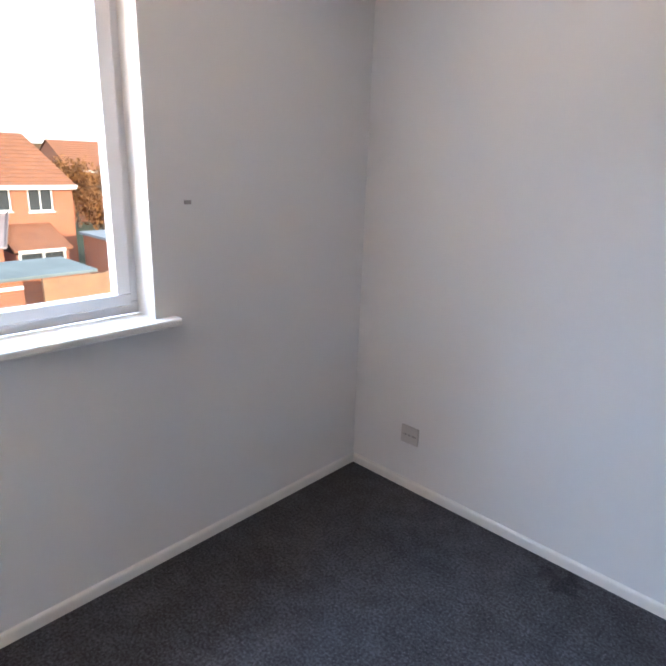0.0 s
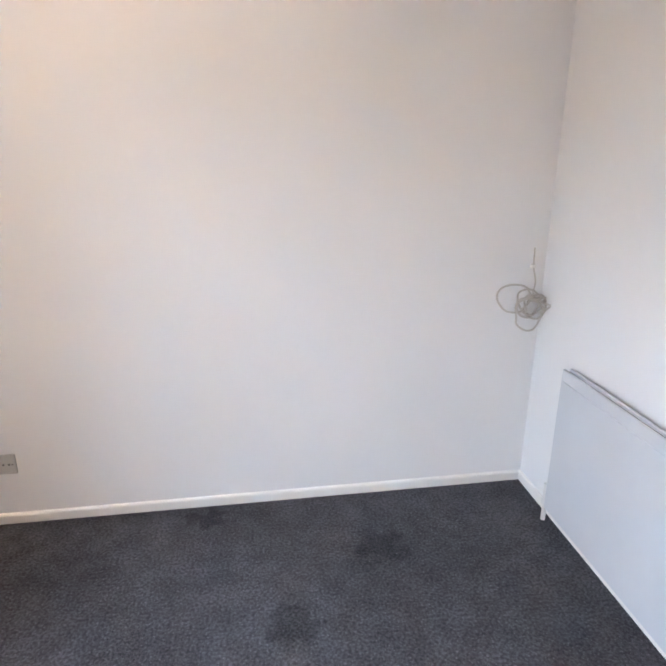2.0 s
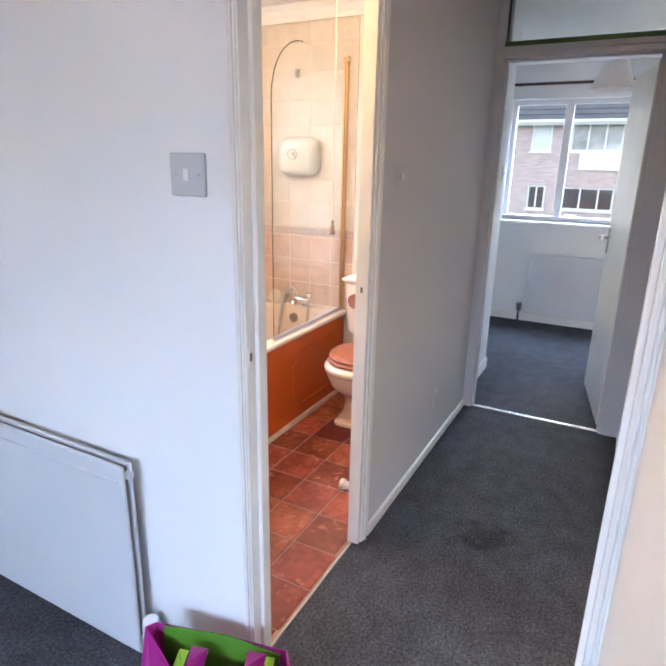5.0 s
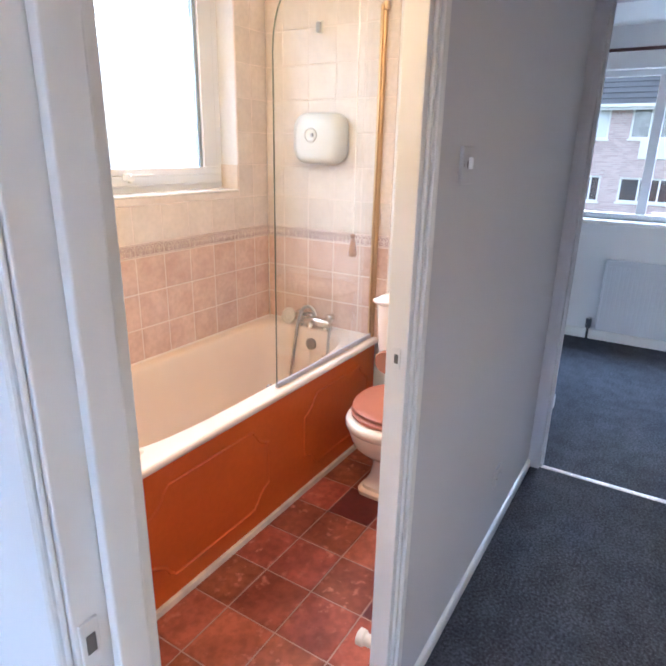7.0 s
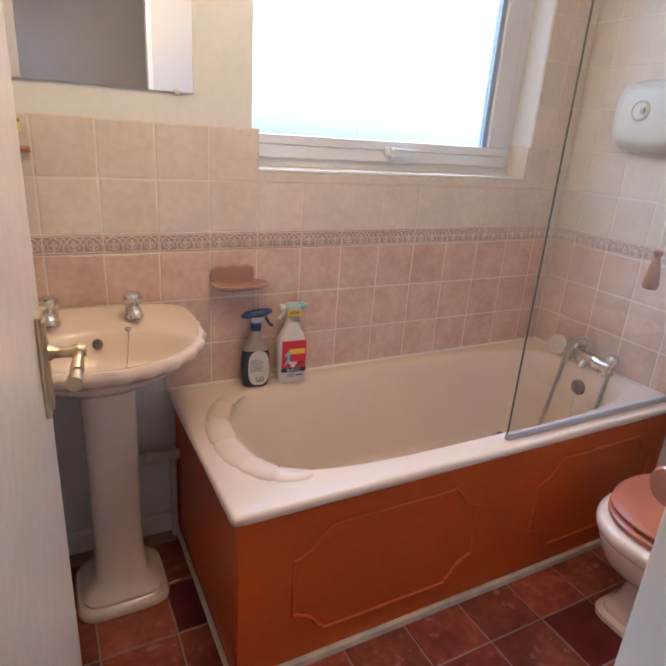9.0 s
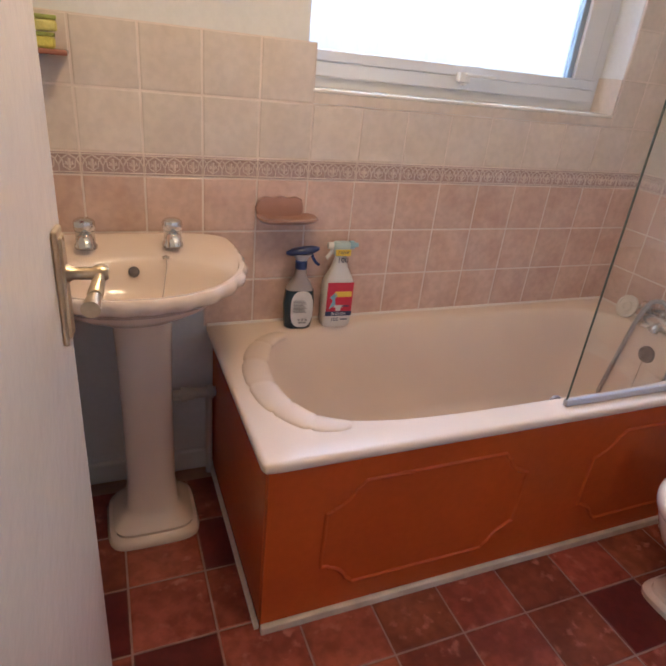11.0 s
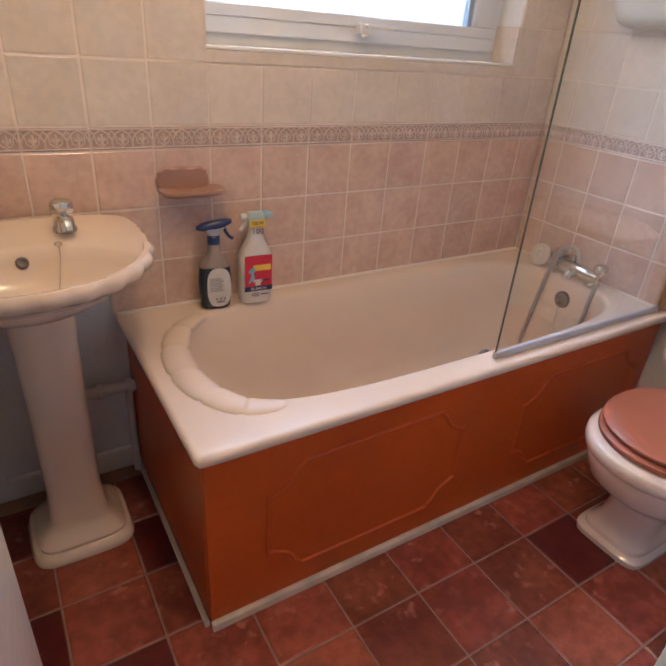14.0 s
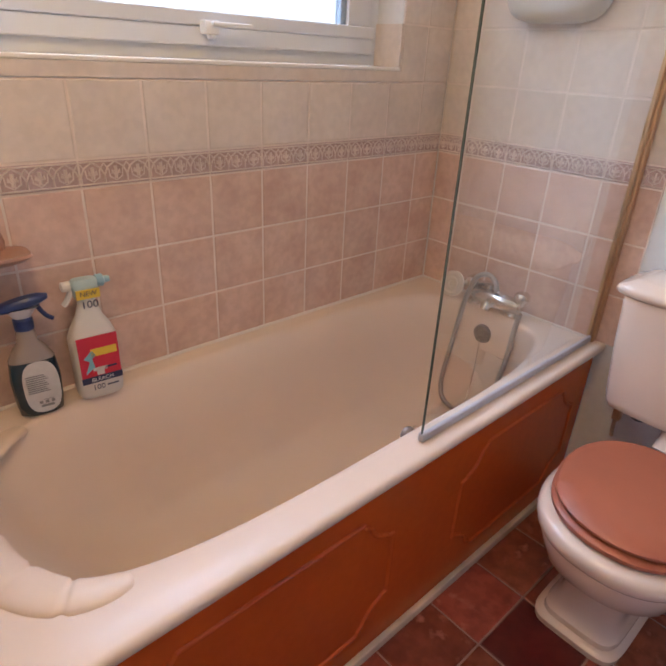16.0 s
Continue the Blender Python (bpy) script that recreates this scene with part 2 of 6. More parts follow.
def boxes(name, dims, material, parent=None, bevel=0.0, label="", segments=2, smooth=False):
    bm = bmesh.new()
    for d in dims:
        add_box(bm, *d, bevel=bevel, segments=segments)
    return part(name, bm, material, parent, label, smooth)


def boxes_each(name, dims, material, parent, bevel=0.0, label="", segments=2):
    return [boxes(name, [d], material, parent, bevel, label, segments) for d in dims]


def structure(name, dims, material, bevel=0.0, label=""):
    return tagged(boxes(name, dims, material, None, bevel, label), kind="structure")


def lathe(bm, profile, n=24, at=(0, 0, 0), axis="z"):
    """Turn (radius, height) pairs about an axis through at."""
    rings = []
    for r, h in profile:
        ring = []
        for i in range(n):
            a = 2 * math.pi * i / n
            u, w = r * math.cos(a), r * math.sin(a)
            p = {"z": (u, w, h), "x": (h, u, w), "y": (w, h, u)}[axis]
            ring.append(bm.verts.new(Vector(at) + Vector(p)))
        rings.append(ring)
    for a, b in zip(rings, rings[1:]):
        for i in range(n):
            bm.faces.new((a[i], a[(i + 1) % n], b[(i + 1) % n], b[i]))
    bm.faces.new(rings[0][::-1])
    bm.faces.new(rings[-1])


def loft(bm, rings, cap0=True, cap1=True, index=0):
    rs = [[bm.verts.new(p) for p in r] for r in rings]
    n = len(rs[0])
    for a, b in zip(rs, rs[1:]):
        for i in range(n):
            bm.faces.new((a[i], a[(i + 1) % n], b[(i + 1) % n], b[i])).material_index = index
    if cap0:
        bm.faces.new(rs[0][::-1]).material_index = index
    if cap1:
        bm.faces.new(rs[-1]).material_index = index


def oval(cx, cy, a, b, z, power=2.0, n=48, front=1.0):
    """A superellipse; power 2 is an ellipse, a high power a rectangle."""
    pts = []
    for i in range(n):
        t = 2 * math.pi * i / n
        c, s = math.cos(t), math.sin(t)
        r = (abs(c) ** power + abs(s) ** power) ** (-1 / power)
        pts.append((cx + a * c * r, cy + b * s * r, z))
    return pts


def tube(bm, points, radius, n=10, closed=False, caps=True):
    pts = [Vector(p) for p in points]
    rings = []
    up = Vector((0, 0, 1))
    prev = None
    for i, p in enumerate(pts):
        a = pts[i - 1] if i or closed else pts[0]
        b = pts[(i + 1) % len(pts)] if i < len(pts) - 1 or closed else pts[-1]
        d = (b - a).normalized()
        side = prev if prev else (up.cross(d) if abs(d.z) < 0.95 else Vector((1, 0, 0)))
        side = (side - d * side.dot(d)).normalized()
        prev = side
        o = d.cross(side)
        r = radius[i] if isinstance(radius, (list, tuple)) else radius
        rings.append([p + (side * math.cos(2 * math.pi * k / n) + o * math.sin(2 * math.pi * k / n)) * r for k in range(n)])
    if closed:
        rings.append(rings[0])
    loft(bm, rings, caps and not closed, caps and not closed)
    if closed:
        bmesh.ops.remove_doubles(bm, verts=bm.verts, dist=1e-6)


def smooth_path(points, steps=6):
    """Catmull-Rom through the points."""
    p = [Vector(q) for q in points]
    p = [2 * p[0] - p[1]] + p + [2 * p[-1] - p[-2]]
    out = []
    for i in range(1, len(p) - 2):
        for k in range(steps):
            t = k / steps
            out.append(0.5 * (2 * p[i] + (p[i + 1] - p[i - 1]) * t + (2 * p[i - 1] - 5 * p[i] + 4 * p[i + 1] - p[i + 2]) * t * t + (3 * p[i] - p[i - 1] - 3 * p[i + 1] + p[i + 2]) * t ** 3))
    out.append(p[-2])
    return out


# ---- walls, floors, ceilings ----
H = 2.42
structure("wall_west", [(-0.2, 0.07, -0.9, -0.3, 0, H), (-0.2, 0.07, 1.524, 2.85, 0, H), (-0.2, 0.07, -0.3, 1.524, 0, 0.955), (-0.2, 0.07, -0.3, 1.524, 2.1, H)], PAINT, label="plain off-white painted wall round the bedroom window")
structure("wall_north", [(0.07, 2.77, 2.615, 2.85, 0, H)], PAINT, label="plain off-white painted bedroom wall with soft daylight")
structure("wall_south", [(-0.2, 2.81, -0.9, -0.65, 0, H)], PAINT, label="plain off-white painted bedroom wall")
structure("wall_partition", [(2.735, 2.81, 0.999, 2.615, 0, H), (2.735, 2.81, 0.17, 0.999, 2.06, H), (2.735, 2.81, -0.65, 0.17, 0, H)], PAINT, label="off-white partition wall between the bedroom and the bathroom")
structure("wall_north_bathroom", [(2.77, 3.587, 2.558, 2.85, 0, H), (4.764, 5.16, 2.558, 2.85, 0, H), (3.587, 4.764, 2.558, 2.85, 0, 1.292), (3.587, 4.764, 2.558, 2.85, 2.2, H)], PAINT_BATH, label="painted upper wall round the frosted bathroom window")
structure("wall_east_bathroom", [(5.008, 5.15, 1.084, 2.558, 0, H)], PAINT_BATH, label="cream painted bathroom wall behind the toilet")
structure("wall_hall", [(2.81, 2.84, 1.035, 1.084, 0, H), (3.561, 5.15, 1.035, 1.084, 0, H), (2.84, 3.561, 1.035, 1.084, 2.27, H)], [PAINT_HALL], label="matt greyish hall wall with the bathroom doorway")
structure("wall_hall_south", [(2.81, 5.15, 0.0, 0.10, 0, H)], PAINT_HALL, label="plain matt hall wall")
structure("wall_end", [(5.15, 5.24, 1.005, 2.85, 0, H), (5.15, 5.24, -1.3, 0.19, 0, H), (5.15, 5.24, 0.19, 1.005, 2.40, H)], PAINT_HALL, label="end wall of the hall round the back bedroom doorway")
structure("wall_back_room_cupboard", [(5.24, 5.96, 1.075, 2.8, 0, H)], PAINT, label="white wall beside the back bedroom doorway")
structure("wall_back_room_north", [(5.96, 7.8, 2.8, 3.0, 0, H)], PAINT, label="white back bedroom wall")
structure("wall_back_room_south", [(5.15, 7.8, -1.5, -1.3, 0, H)], PAINT, label="white back bedroom wall")
structure("wall_back_room_east", [(7.57, 7.8, -1.3, -0.5, 0, H), (7.57, 7.8, 1.395, 2.8, 0, H), (7.57, 7.8, -0.5, 1.395, 0, 1.01), (7.57, 7.8, -0.5, 1.395, 2.125, H)], PAINT, label="white wall below and round the back bedroom window")
structure("ceiling", [(-0.2, 2.77, -0.9, 2.85, H, H + 0.1)], CEIL, label="white bedroom ceiling")
structure("ceiling_bathroom", [(2.77, 5.15, 1.08, 2.85, H, H + 0.1)], CEIL, label="cream bathroom ceiling")
structure("ceiling_hall", [(2.77, 5.2, 0.0, 1.08, H, H + 0.1)], CEIL, label="white hall ceiling")
structure("ceiling_back_room", [(5.2, 7.8, -1.5, 3.0, H, H + 0.1)], CEIL, label="white back bedroom ceiling")
structure("floor", [(-0.2, 2.77, -0.9, 2.85, -0.15, 0.0)], CARPET, label="dark blue-grey flecked bedroom carpet")
structure("floor_hall", [(2.77, 5.20, 0.0, 1.062, -0.15, 0.0), (2.77, 5.15, 1.062, 1.10, -0.15, -0.012)], CARPET, label="dark grey flecked hall carpet")
structure("floor_back_room", [(5.20, 7.8, -1.5, 3.0, -0.15, 0.0)], CARPET, label="dark blue-grey back bedroom carpet")
structure("floor_bathroom", [(2.77, 5.15, 1.10, 2.85, -0.15, -0.001), (2.84, 3.561, 1.062, 1.10, -0.012, -0.001)], FLOORGROUT, label="grout bed under terracotta floor tiles")


def skirting(name, runs, h=0.046, material=GLOSS):
    """Runs of (x0, y0, x1, y1, nx, ny): along a wall, with its outward side."""
    bm = bmesh.new()
    for x0, y0, x1, y1, nx, ny in runs:
        prof = [(0, 0), (0.013, 0), (0.013, h - 0.013), (0.0115, h - 0.006), (0.008, h - 0.002), (0.003, h), (0, h)]
        rings = [[(x + nx * d, y + ny * d, z) for d, z in prof] for x, y in ((x0, y0), (x1, y1))]
        loft(bm, rings)
    return tagged(part(name, bm, material, None, "white gloss skirting board"), kind="structure")


skirting("baseboard_bedroom", [(0.07, -0.65, 0.07, 2.615, 1, 0), (0.085, 2.615, 2.72, 2.615, 0, -1), (2.735, 1.006, 2.735, 2.615, -1, 0), (0.085, -0.65, 2.72, -0.65, 0, 1)])
skirting("baseboard_hall", [(3.612, 1.035, 5.14, 1.035, 0, -1), (2.83, 0.10, 5.14, 0.10, 0, 1)])
skirting("baseboard_back_room", [(5.27, 1.075, 5.96, 1.075, 0, -1), (5.96, 1.075, 5.96, 2.79, 1, 0), (7.57, -1.29, 7.57, 2.79, -1, 0)], 0.085)
skirting("baseboard_bathroom", [(2.82, 2.558, 3.32, 2.558, 0, -1), (5.008, 1.089, 5.008, 1.86, -1, 0), (2.81, 1.089, 2.81, 2.55, 1, 0)], 0.08)


def coving(name, runs, r=0.085):
    bm = bmesh.new()
    for x0, y0, x1, y1, nx, ny in runs:
        prof = [(0, H - r), (0.012, H - r), (0.02, H - r * 0.7), (0.045, H - r * 0.35), (0.075, H - 0.012), (0.085, H - 0.002), (0, H - 0.002)]
        loft(bm, [[(x + nx * d, y + ny * d, z) for d, z in prof] for x, y in ((x0, y0), (x1, y1))])
    return tagged(part(name, bm, CEIL, None, "plain white coving under the ceiling"), kind="structure")


coving("trim_bathroom", [(2.83, 2.557, 4.99, 2.557, 0, -1), (5.007, 1.14, 5.007, 2.54, -1, 0)])


# ---- doorways ----
def casing(name, axis, at0, at1, lo, hi, head, side_material, width=0.058, proud=0.014, label="", sides=(1, 1), lining=0.024, clip_lo=True, stops=True, reveal=0.006):
    """A doorway's lining, stops and moulded architraves. axis: the way the wall runs; at0, at1: its two faces."""
    thing = base(name, label, "door frame")
    thing["kind"] = "structure"

    def put(u0, u1, w0, w1, z0, z1):
        return (u0, u1, w0, w1, z0, z1) if axis == "x" else (w0, w1, u0, u1, z0, z1)
    boxes_each("door_lining", [put(lo, lo + lining, at0, at1, 0, head), put(hi - lining, hi, at0, at1, 0, head), put(lo, hi, at0, at1, head, head + 0.03)], side_material, thing, 0.002)
    mid = (at0 + at1) / 2
    if stops:
        boxes_each("door_stop", [put(lo + lining, lo + lining + 0.012, mid - 0.005, mid + 0.028, 0, head), put(hi - lining - 0.012, hi - lining, mid - 0.005, mid + 0.028, 0, head), put(lo + lining, hi - lining, mid - 0.005, mid + 0.028, head - 0.012, head)], side_material, thing, 0.002)
    for s, face in ((0, at0), (1, at1)):
        if not sides[s]:
            continue
        out = -1 if s == 0 else 1
        dims = []
        for k, (w_in, w_out, d) in enumerate([(p * width / 0.058, q * width / 0.058, r) for p, q, r in ((0.0, 0.016, proud * 0.6), (0.016, 0.020, proud * 0.25), (0.020, 0.036, proud), (0.036, 0.040, proud * 0.35), (0.040, 0.058, proud * 0.75))]):
            f0, f1 = sorted((face, face + out * d))
            if clip_lo:
                dims.append(put(lo + reveal - w_out, lo + reveal - w_in, f0, f1, 0, head + w_out))
            dims.append(put(hi - reveal + w_in, hi - reveal + w_out, f0, f1, 0, head + w_out))
            dims.append(put(lo, hi, f0, f1, head + w_in, head + w_out))
        boxes("architrave", dims, side_material, thing, 0.003)
    return thing


casing("door_frame_bedroom", "y", 2.735, 2.81, 0.17, 0.999, 2.03, GLOSS, width=0.022, proud=0.009, lining=0.022, reveal=0.018, label="white gloss bedroom door frame with moulded architrave", sides=(1, 0))
casing("door_frame_bathroom", "x", 1.035, 1.084, 2.84, 3.561, 2.24, GLOSS, label="white gloss bathroom door frame with moulded architrave", sides=(1, 0), clip_lo=False, stops=False)
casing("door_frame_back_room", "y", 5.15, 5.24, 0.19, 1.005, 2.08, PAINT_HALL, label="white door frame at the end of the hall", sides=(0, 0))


# ---- windows ----
def pane(name, dims, parent, material=None):
    ob = boxes(name, [dims], material or GLASS, parent)
    ob.visible_shadow = False
    return ob


def window_bedroom():
    w = tagged(base("window_1", "white plastic bedroom window over a painted sill", "window", (-0.06, 0.6, 0.96)), kind="structure")
    inv = Matrix.Translation((0.06, -0.6, -0.96))

    def b(name, dims, m, parent=w, bevel=0.004, label=""):
        for ob in boxes_each(name, dims, m, parent, bevel, label):
            ob.data.transform(inv)
        return ob
    b("window_frame", [(-0.1, -0.05, -0.3, 1.524, 0.985, 1.03), (-0.1, -0.05, -0.3, 1.524, 2.055, 2.1), (-0.1, -0.05, 1.479, 1.524, 1.03, 2.055), (-0.1, -0.05, -0.3, -0.255, 1.03, 2.055), (-0.1, -0.05, 0.28, 0.33, 1.03, 2.055)], UPVC)
    b("sash", [(-0.09, -0.035, 0.33, 1.49, 1.02, 1.062), (-0.09, -0.035, 0.33, 1.49, 2.02, 2.06), (-0.09, -0.035, 1.44, 1.49, 1.062, 2.02), (-0.09, -0.035, 0.33, 0.37, 1.062, 2.02)], UPVC)
    pane_ob = b("pane", [(-0.072, -0.066, 0.37, 1.44, 1.062, 2.02)], GLASS, bevel=0)
    pane_ob.visible_shadow = False
    p2 = b("pane", [(-0.078, -0.072, -0.255, 0.28, 1.03, 2.055)], GLASS, bevel=0)
    p2.visible_shadow = False
    b("reveal_lining", [(-0.05, 0.072, 1.518, 1.522, 0.986, 2.1)], GLOSS, bevel=0)
    b("window_sill", [(-0.05, 0.115, -0.36, 1.60, 0.957, 0.985)], GLOSS, bevel=0.008, label="white gloss window sill with rounded nose")


window_bedroom()


def window_bathroom():
    w = tagged(base("window_2", "white bathroom window with reeded frosted glass, tiled reveal", "window", (4.17, 2.66, 1.30)), kind="structure")
    inv = Matrix.Translation((-4.17, -2.66, -1.30))

    def b(name, dims, m, parent=w, bevel=0.004, label="", smooth=False):
        for ob in boxes_each(name, dims, m, parent, bevel, label):
            ob.data.transform(inv)
        return ob
    x0, x1 = 3.587, 4.764
    b("window_frame", [(x0, x1, 2.66, 2.72, 1.298, 1.335), (x1 - 0.045, x1, 2.66, 2.72, 1.335, 2.2), (x0, x0 + 0.02, 2.66, 2.72, 1.335, 2.2), (x0, x1, 2.66, 2.72, 2.16, 2.2)], UPVC)
    b("sash", [(x0 + 0.012, x1 - 0.035, 2.645, 2.70, 1.33, 1.373), (x0 + 0.012, x1 - 0.035, 2.640, 2.70, 1.373, 1.405), (x1 - 0.135, x1 - 0.045, 2.65, 2.70, 1.405, 2.16), (x0 + 0.012, x0 + 0.03, 2.65, 2.70, 1.405, 2.16)], UPVC)
    b("glazing_bead", [(x1 - 0.158, x1 - 0.135, 2.66, 2.69, 1.405, 2.16)], mat("grey_blue_gasket", (0.30, 0.36, 0.42), 0.5))
    g = b("pane", [(x0 + 0.03, x1 - 0.135, 2.675, 2.681, 1.40, 2.165)], FROST, bevel=0)
    g.visible_shadow = False
    h = b("window_handle", [(4.13, 4.17, 2.612, 2.640, 1.355, 1.385), (4.145, 4.26, 2.600, 2.612, 1.372, 1.382), (4.14, 4.155, 2.606, 2.626, 1.345, 1.355)], mat("cream_handle_paint", (0.72, 0.70, 0.66), 0.3), bevel=0.003)
    b("window_sill", [(x0 + 0.001, x1 - 0.001, 2.551, 2.662, 1.290, 1.300)], mat("sill_tile_white", (0.80, 0.76, 0.70), 0.25, vary=0.05), bevel=0.003)
    b("reveal_tile", [(x1 - 0.008, x1, 2.552, 2.66, 1.300, 1.417)], TILE_CREAM, bevel=0.001)
    b("reveal_tile", [(x0, x0 + 0.008, 2.552, 2.66, 1.300, 1.417)], TILE_CREAM, bevel=0.001)


window_bathroom()


def window_back():
    w = tagged(base("window_3", "white two-light window over a radiator in the back bedroom", "window", (7.66, 0.45, 1.0)), kind="structure")
    inv = Matrix.Translation((-7.66, -0.45, -1.0))

    def b(name, dims, m, bevel=0.004, label=""):
        for ob in boxes_each(name, dims, m, w, bevel, label):
            ob.data.transform(inv)
        return ob
    b("window_frame", [(7.64, 7.7, -0.5, 1.395, 1.012, 1.06), (7.64, 7.7, -0.5, 1.395, 2.08, 2.125), (7.64, 7.7, 1.35, 1.395, 1.06, 2.08), (7.64, 7.7, -0.5, -0.455, 1.06, 2.08), (7.63, 7.7, 0.845, 0.915, 1.06, 2.08), (7.63, 7.7, 0.02, 0.09, 1.06, 2.08)], UPVC)
    for y0, y1 in ((0.915, 1.35), (0.09, 0.845), (-0.455, 0.02)):
        p = b("pane", [(7.665, 7.671, y0, y1, 1.06, 2.08)], GLASS, 0)
        p.visible_shadow = False
    b("window_sill", [(7.50, 7.64, -0.55, 1.44, 0.975, 1.010)], GLOSS, 0.008)
    b("window_handle", [(7.60, 7.63, 0.70, 0.80, 1.07, 1.085)], mat("cream_handle_paint", (0.72, 0.70, 0.66), 0.3), 0.003)


window_back()


def transom():
    t = tagged(base("transom_window", "painted-over glass panel edged with green masking tape over the doorway", "transom window", (5.15, 0.6, 2.15)), kind="structure")
    inv = Matrix.Translation((-5.15, -0.6, -2.15))
    tape = mat("green_masking_tape", (0.055, 0.105, 0.025), 0.6, vary=0.2, scale=20)
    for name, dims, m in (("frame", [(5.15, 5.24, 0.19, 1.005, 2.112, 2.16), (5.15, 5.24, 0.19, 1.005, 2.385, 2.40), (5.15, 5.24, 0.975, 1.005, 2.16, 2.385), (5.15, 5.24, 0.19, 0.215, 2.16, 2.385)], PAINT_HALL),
                          ("tape", [(5.146, 5.1495, 0.195, 0.990, 2.140, 2.164), (5.146, 5.1495, 0.195, 0.988, 2.374, 2.396), (5.146, 5.15, 0.973, 0.985, 2.162, 2.383), (5.146, 5.15, 0.205, 0.217, 2.162, 2.383)], tape),
                          ("pane", [(5.18, 5.186, 0.215, 0.975, 2.16, 2.385)], GLASS)):
        for ob in boxes_each(name, dims, m, t, 0):
            ob.data.transform(inv)


transom()


# ---- doors ----
def lever_set(parent, x, z, side, m, plate_h=0.17):
    """A back plate and a lever handle on a leaf that lies along local x; side is the leaf face's way along local y."""
    y0 = 0.018 * side
    bm = bmesh.new()
    a, b = sorted((y0, y0 + 0.008 * side))
    add_box(bm, x - 0.021, x + 0.021, a, b, z - plate_h * 0.62, z + plate_h * 0.38, 0.003)
    plate = part("handle_plate", bm, m, parent)
    bm = bmesh.new()
    a, b = sorted((y0 + 0.006 * side, y0 + 0.012 * side))
    add_box(bm, x - 0.014, x + 0.014, a, b, z - plate_h * 0.56, z + plate_h * 0.32, 0.002)
    part("plate_panel", bm, m, plate)
    bm = bmesh.new()
    lathe(bm, [(0.013, y0 + 0.008 * side), (0.013, y0 + 0.014 * side), (0.009, y0 + 0.02 * side), (0.009, y0 + 0.045 * side), (0.012, y0 + 0.05 * side), (0.013, y0 + 0.058 * side), (0.008, y0 + 0.066 * side)], 16, (x, 0, z), "y")
    part("spindle_boss", bm, m, plate, smooth=True)
    bm = bmesh.new()
    tube(bm, [(x, y0 + 0.055 * side, z), (x - 0.03, y0 + 0.055 * side, z - 0.003), (x - 0.07, y0 + 0.054 * side, z - 0.006), (x - 0.105, y0 + 0.052 * side, z - 0.010)], [0.006, 0.0070, 0.0085, 0.0125], 12)
    part("lever_handle", bm, m, plate, smooth=True)
    bm = bmesh.new()
    for k in range(9):
        lathe(bm, [(0.0072 + k * 0.0002, x - 0.02 - k * 0.006), (0.0088 + k * 0.0002, x - 0.0225 - k * 0.006), (0.0072 + k * 0.0002, x - 0.025 - k * 0.006)], 12, (0, y0 + 0.0545 * side, z - 0.004), "x")
    part("handle_grip_rings", bm, m, plate, smooth=True)
    for dz in (plate_h * 0.30, -plate_h * 0.52):
        bm = bmesh.new()
        lathe(bm, [(0.004, y0 + 0.006 * side), (0.004, y0 + 0.013 * side), (0.002, y0 + 0.0135 * side)], 10, (x, 0, z + dz), "y")
        part("screw", bm, m, plate)


def door(name, hinge, free, label, material, metal, height=2.0, face=-1, lever=1.08):
    ang = math.degrees(math.atan2(free[1] - hinge[1], free[0] - hinge[0]))
    L = math.hypot(free[1] - hinge[1], free[0] - hinge[0])
    d = tagged(base(name, label, "door", (*hinge, 0), ang), kind="structure")
    boxes("door_leaf", [(0, L, -0.018, 0.018, 0.01, height)], material, d, 0.002)
    lever_set(d, L - 0.055, lever, face, metal)
    lever_set(d, L - 0.055, lever, -face, metal)
    for z in (0.22, 1.75):
        bm = bmesh.new()
        lathe(bm, [(0.006, z - 0.04), (0.006, z + 0.04)], 10, (0.0, 0.02 * -face, 0))
        part("hinge", bm, metal, d)
    return d


door("door_1", (2.79, 0.185), (2.20, -0.16), "plain cream gloss bedroom door standing open", DOORPAINT, BRASS)
door("door_2", (2.880, 1.105), (2.948, 1.785), "plain cream gloss bathroom door standing open with brass lever", DOORPAINT, BRASS, 2.2, lever=1.068)
door("door_3", (5.255, 0.215), (5.97, 0.335), "plain white gloss back bedroom door open with chrome lever", GLOSS, CHROME, 2.05, 1)


def strike(name, place, rz, label):
    s = base(name, label, "strike plate", place, rz)
    boxes("plate", [(-0.009, 0.009, -0.0015, 0.0015, -0.024, 0.024)], GLOSS, s, 0.001)
    boxes("latch_hole", [(-0.0045, 0.0045, -0.0022, -0.0016, -0.010, 0.010)] + [(-0.0045, 0.0045, 0.0016, 0.0022, -0.010, 0.010)], mat("latch_hole_grey", (0.13, 0.12, 0.11), 0.6), s)
    return s


strike("strike_plate", (2.748, 0.9755, 1.08), 0, "small steel strike plate set in a white door lining")
strike("strike_plate", (3.5355, 1.058, 1.08), 90, "small steel strike plate set in a white door lining")

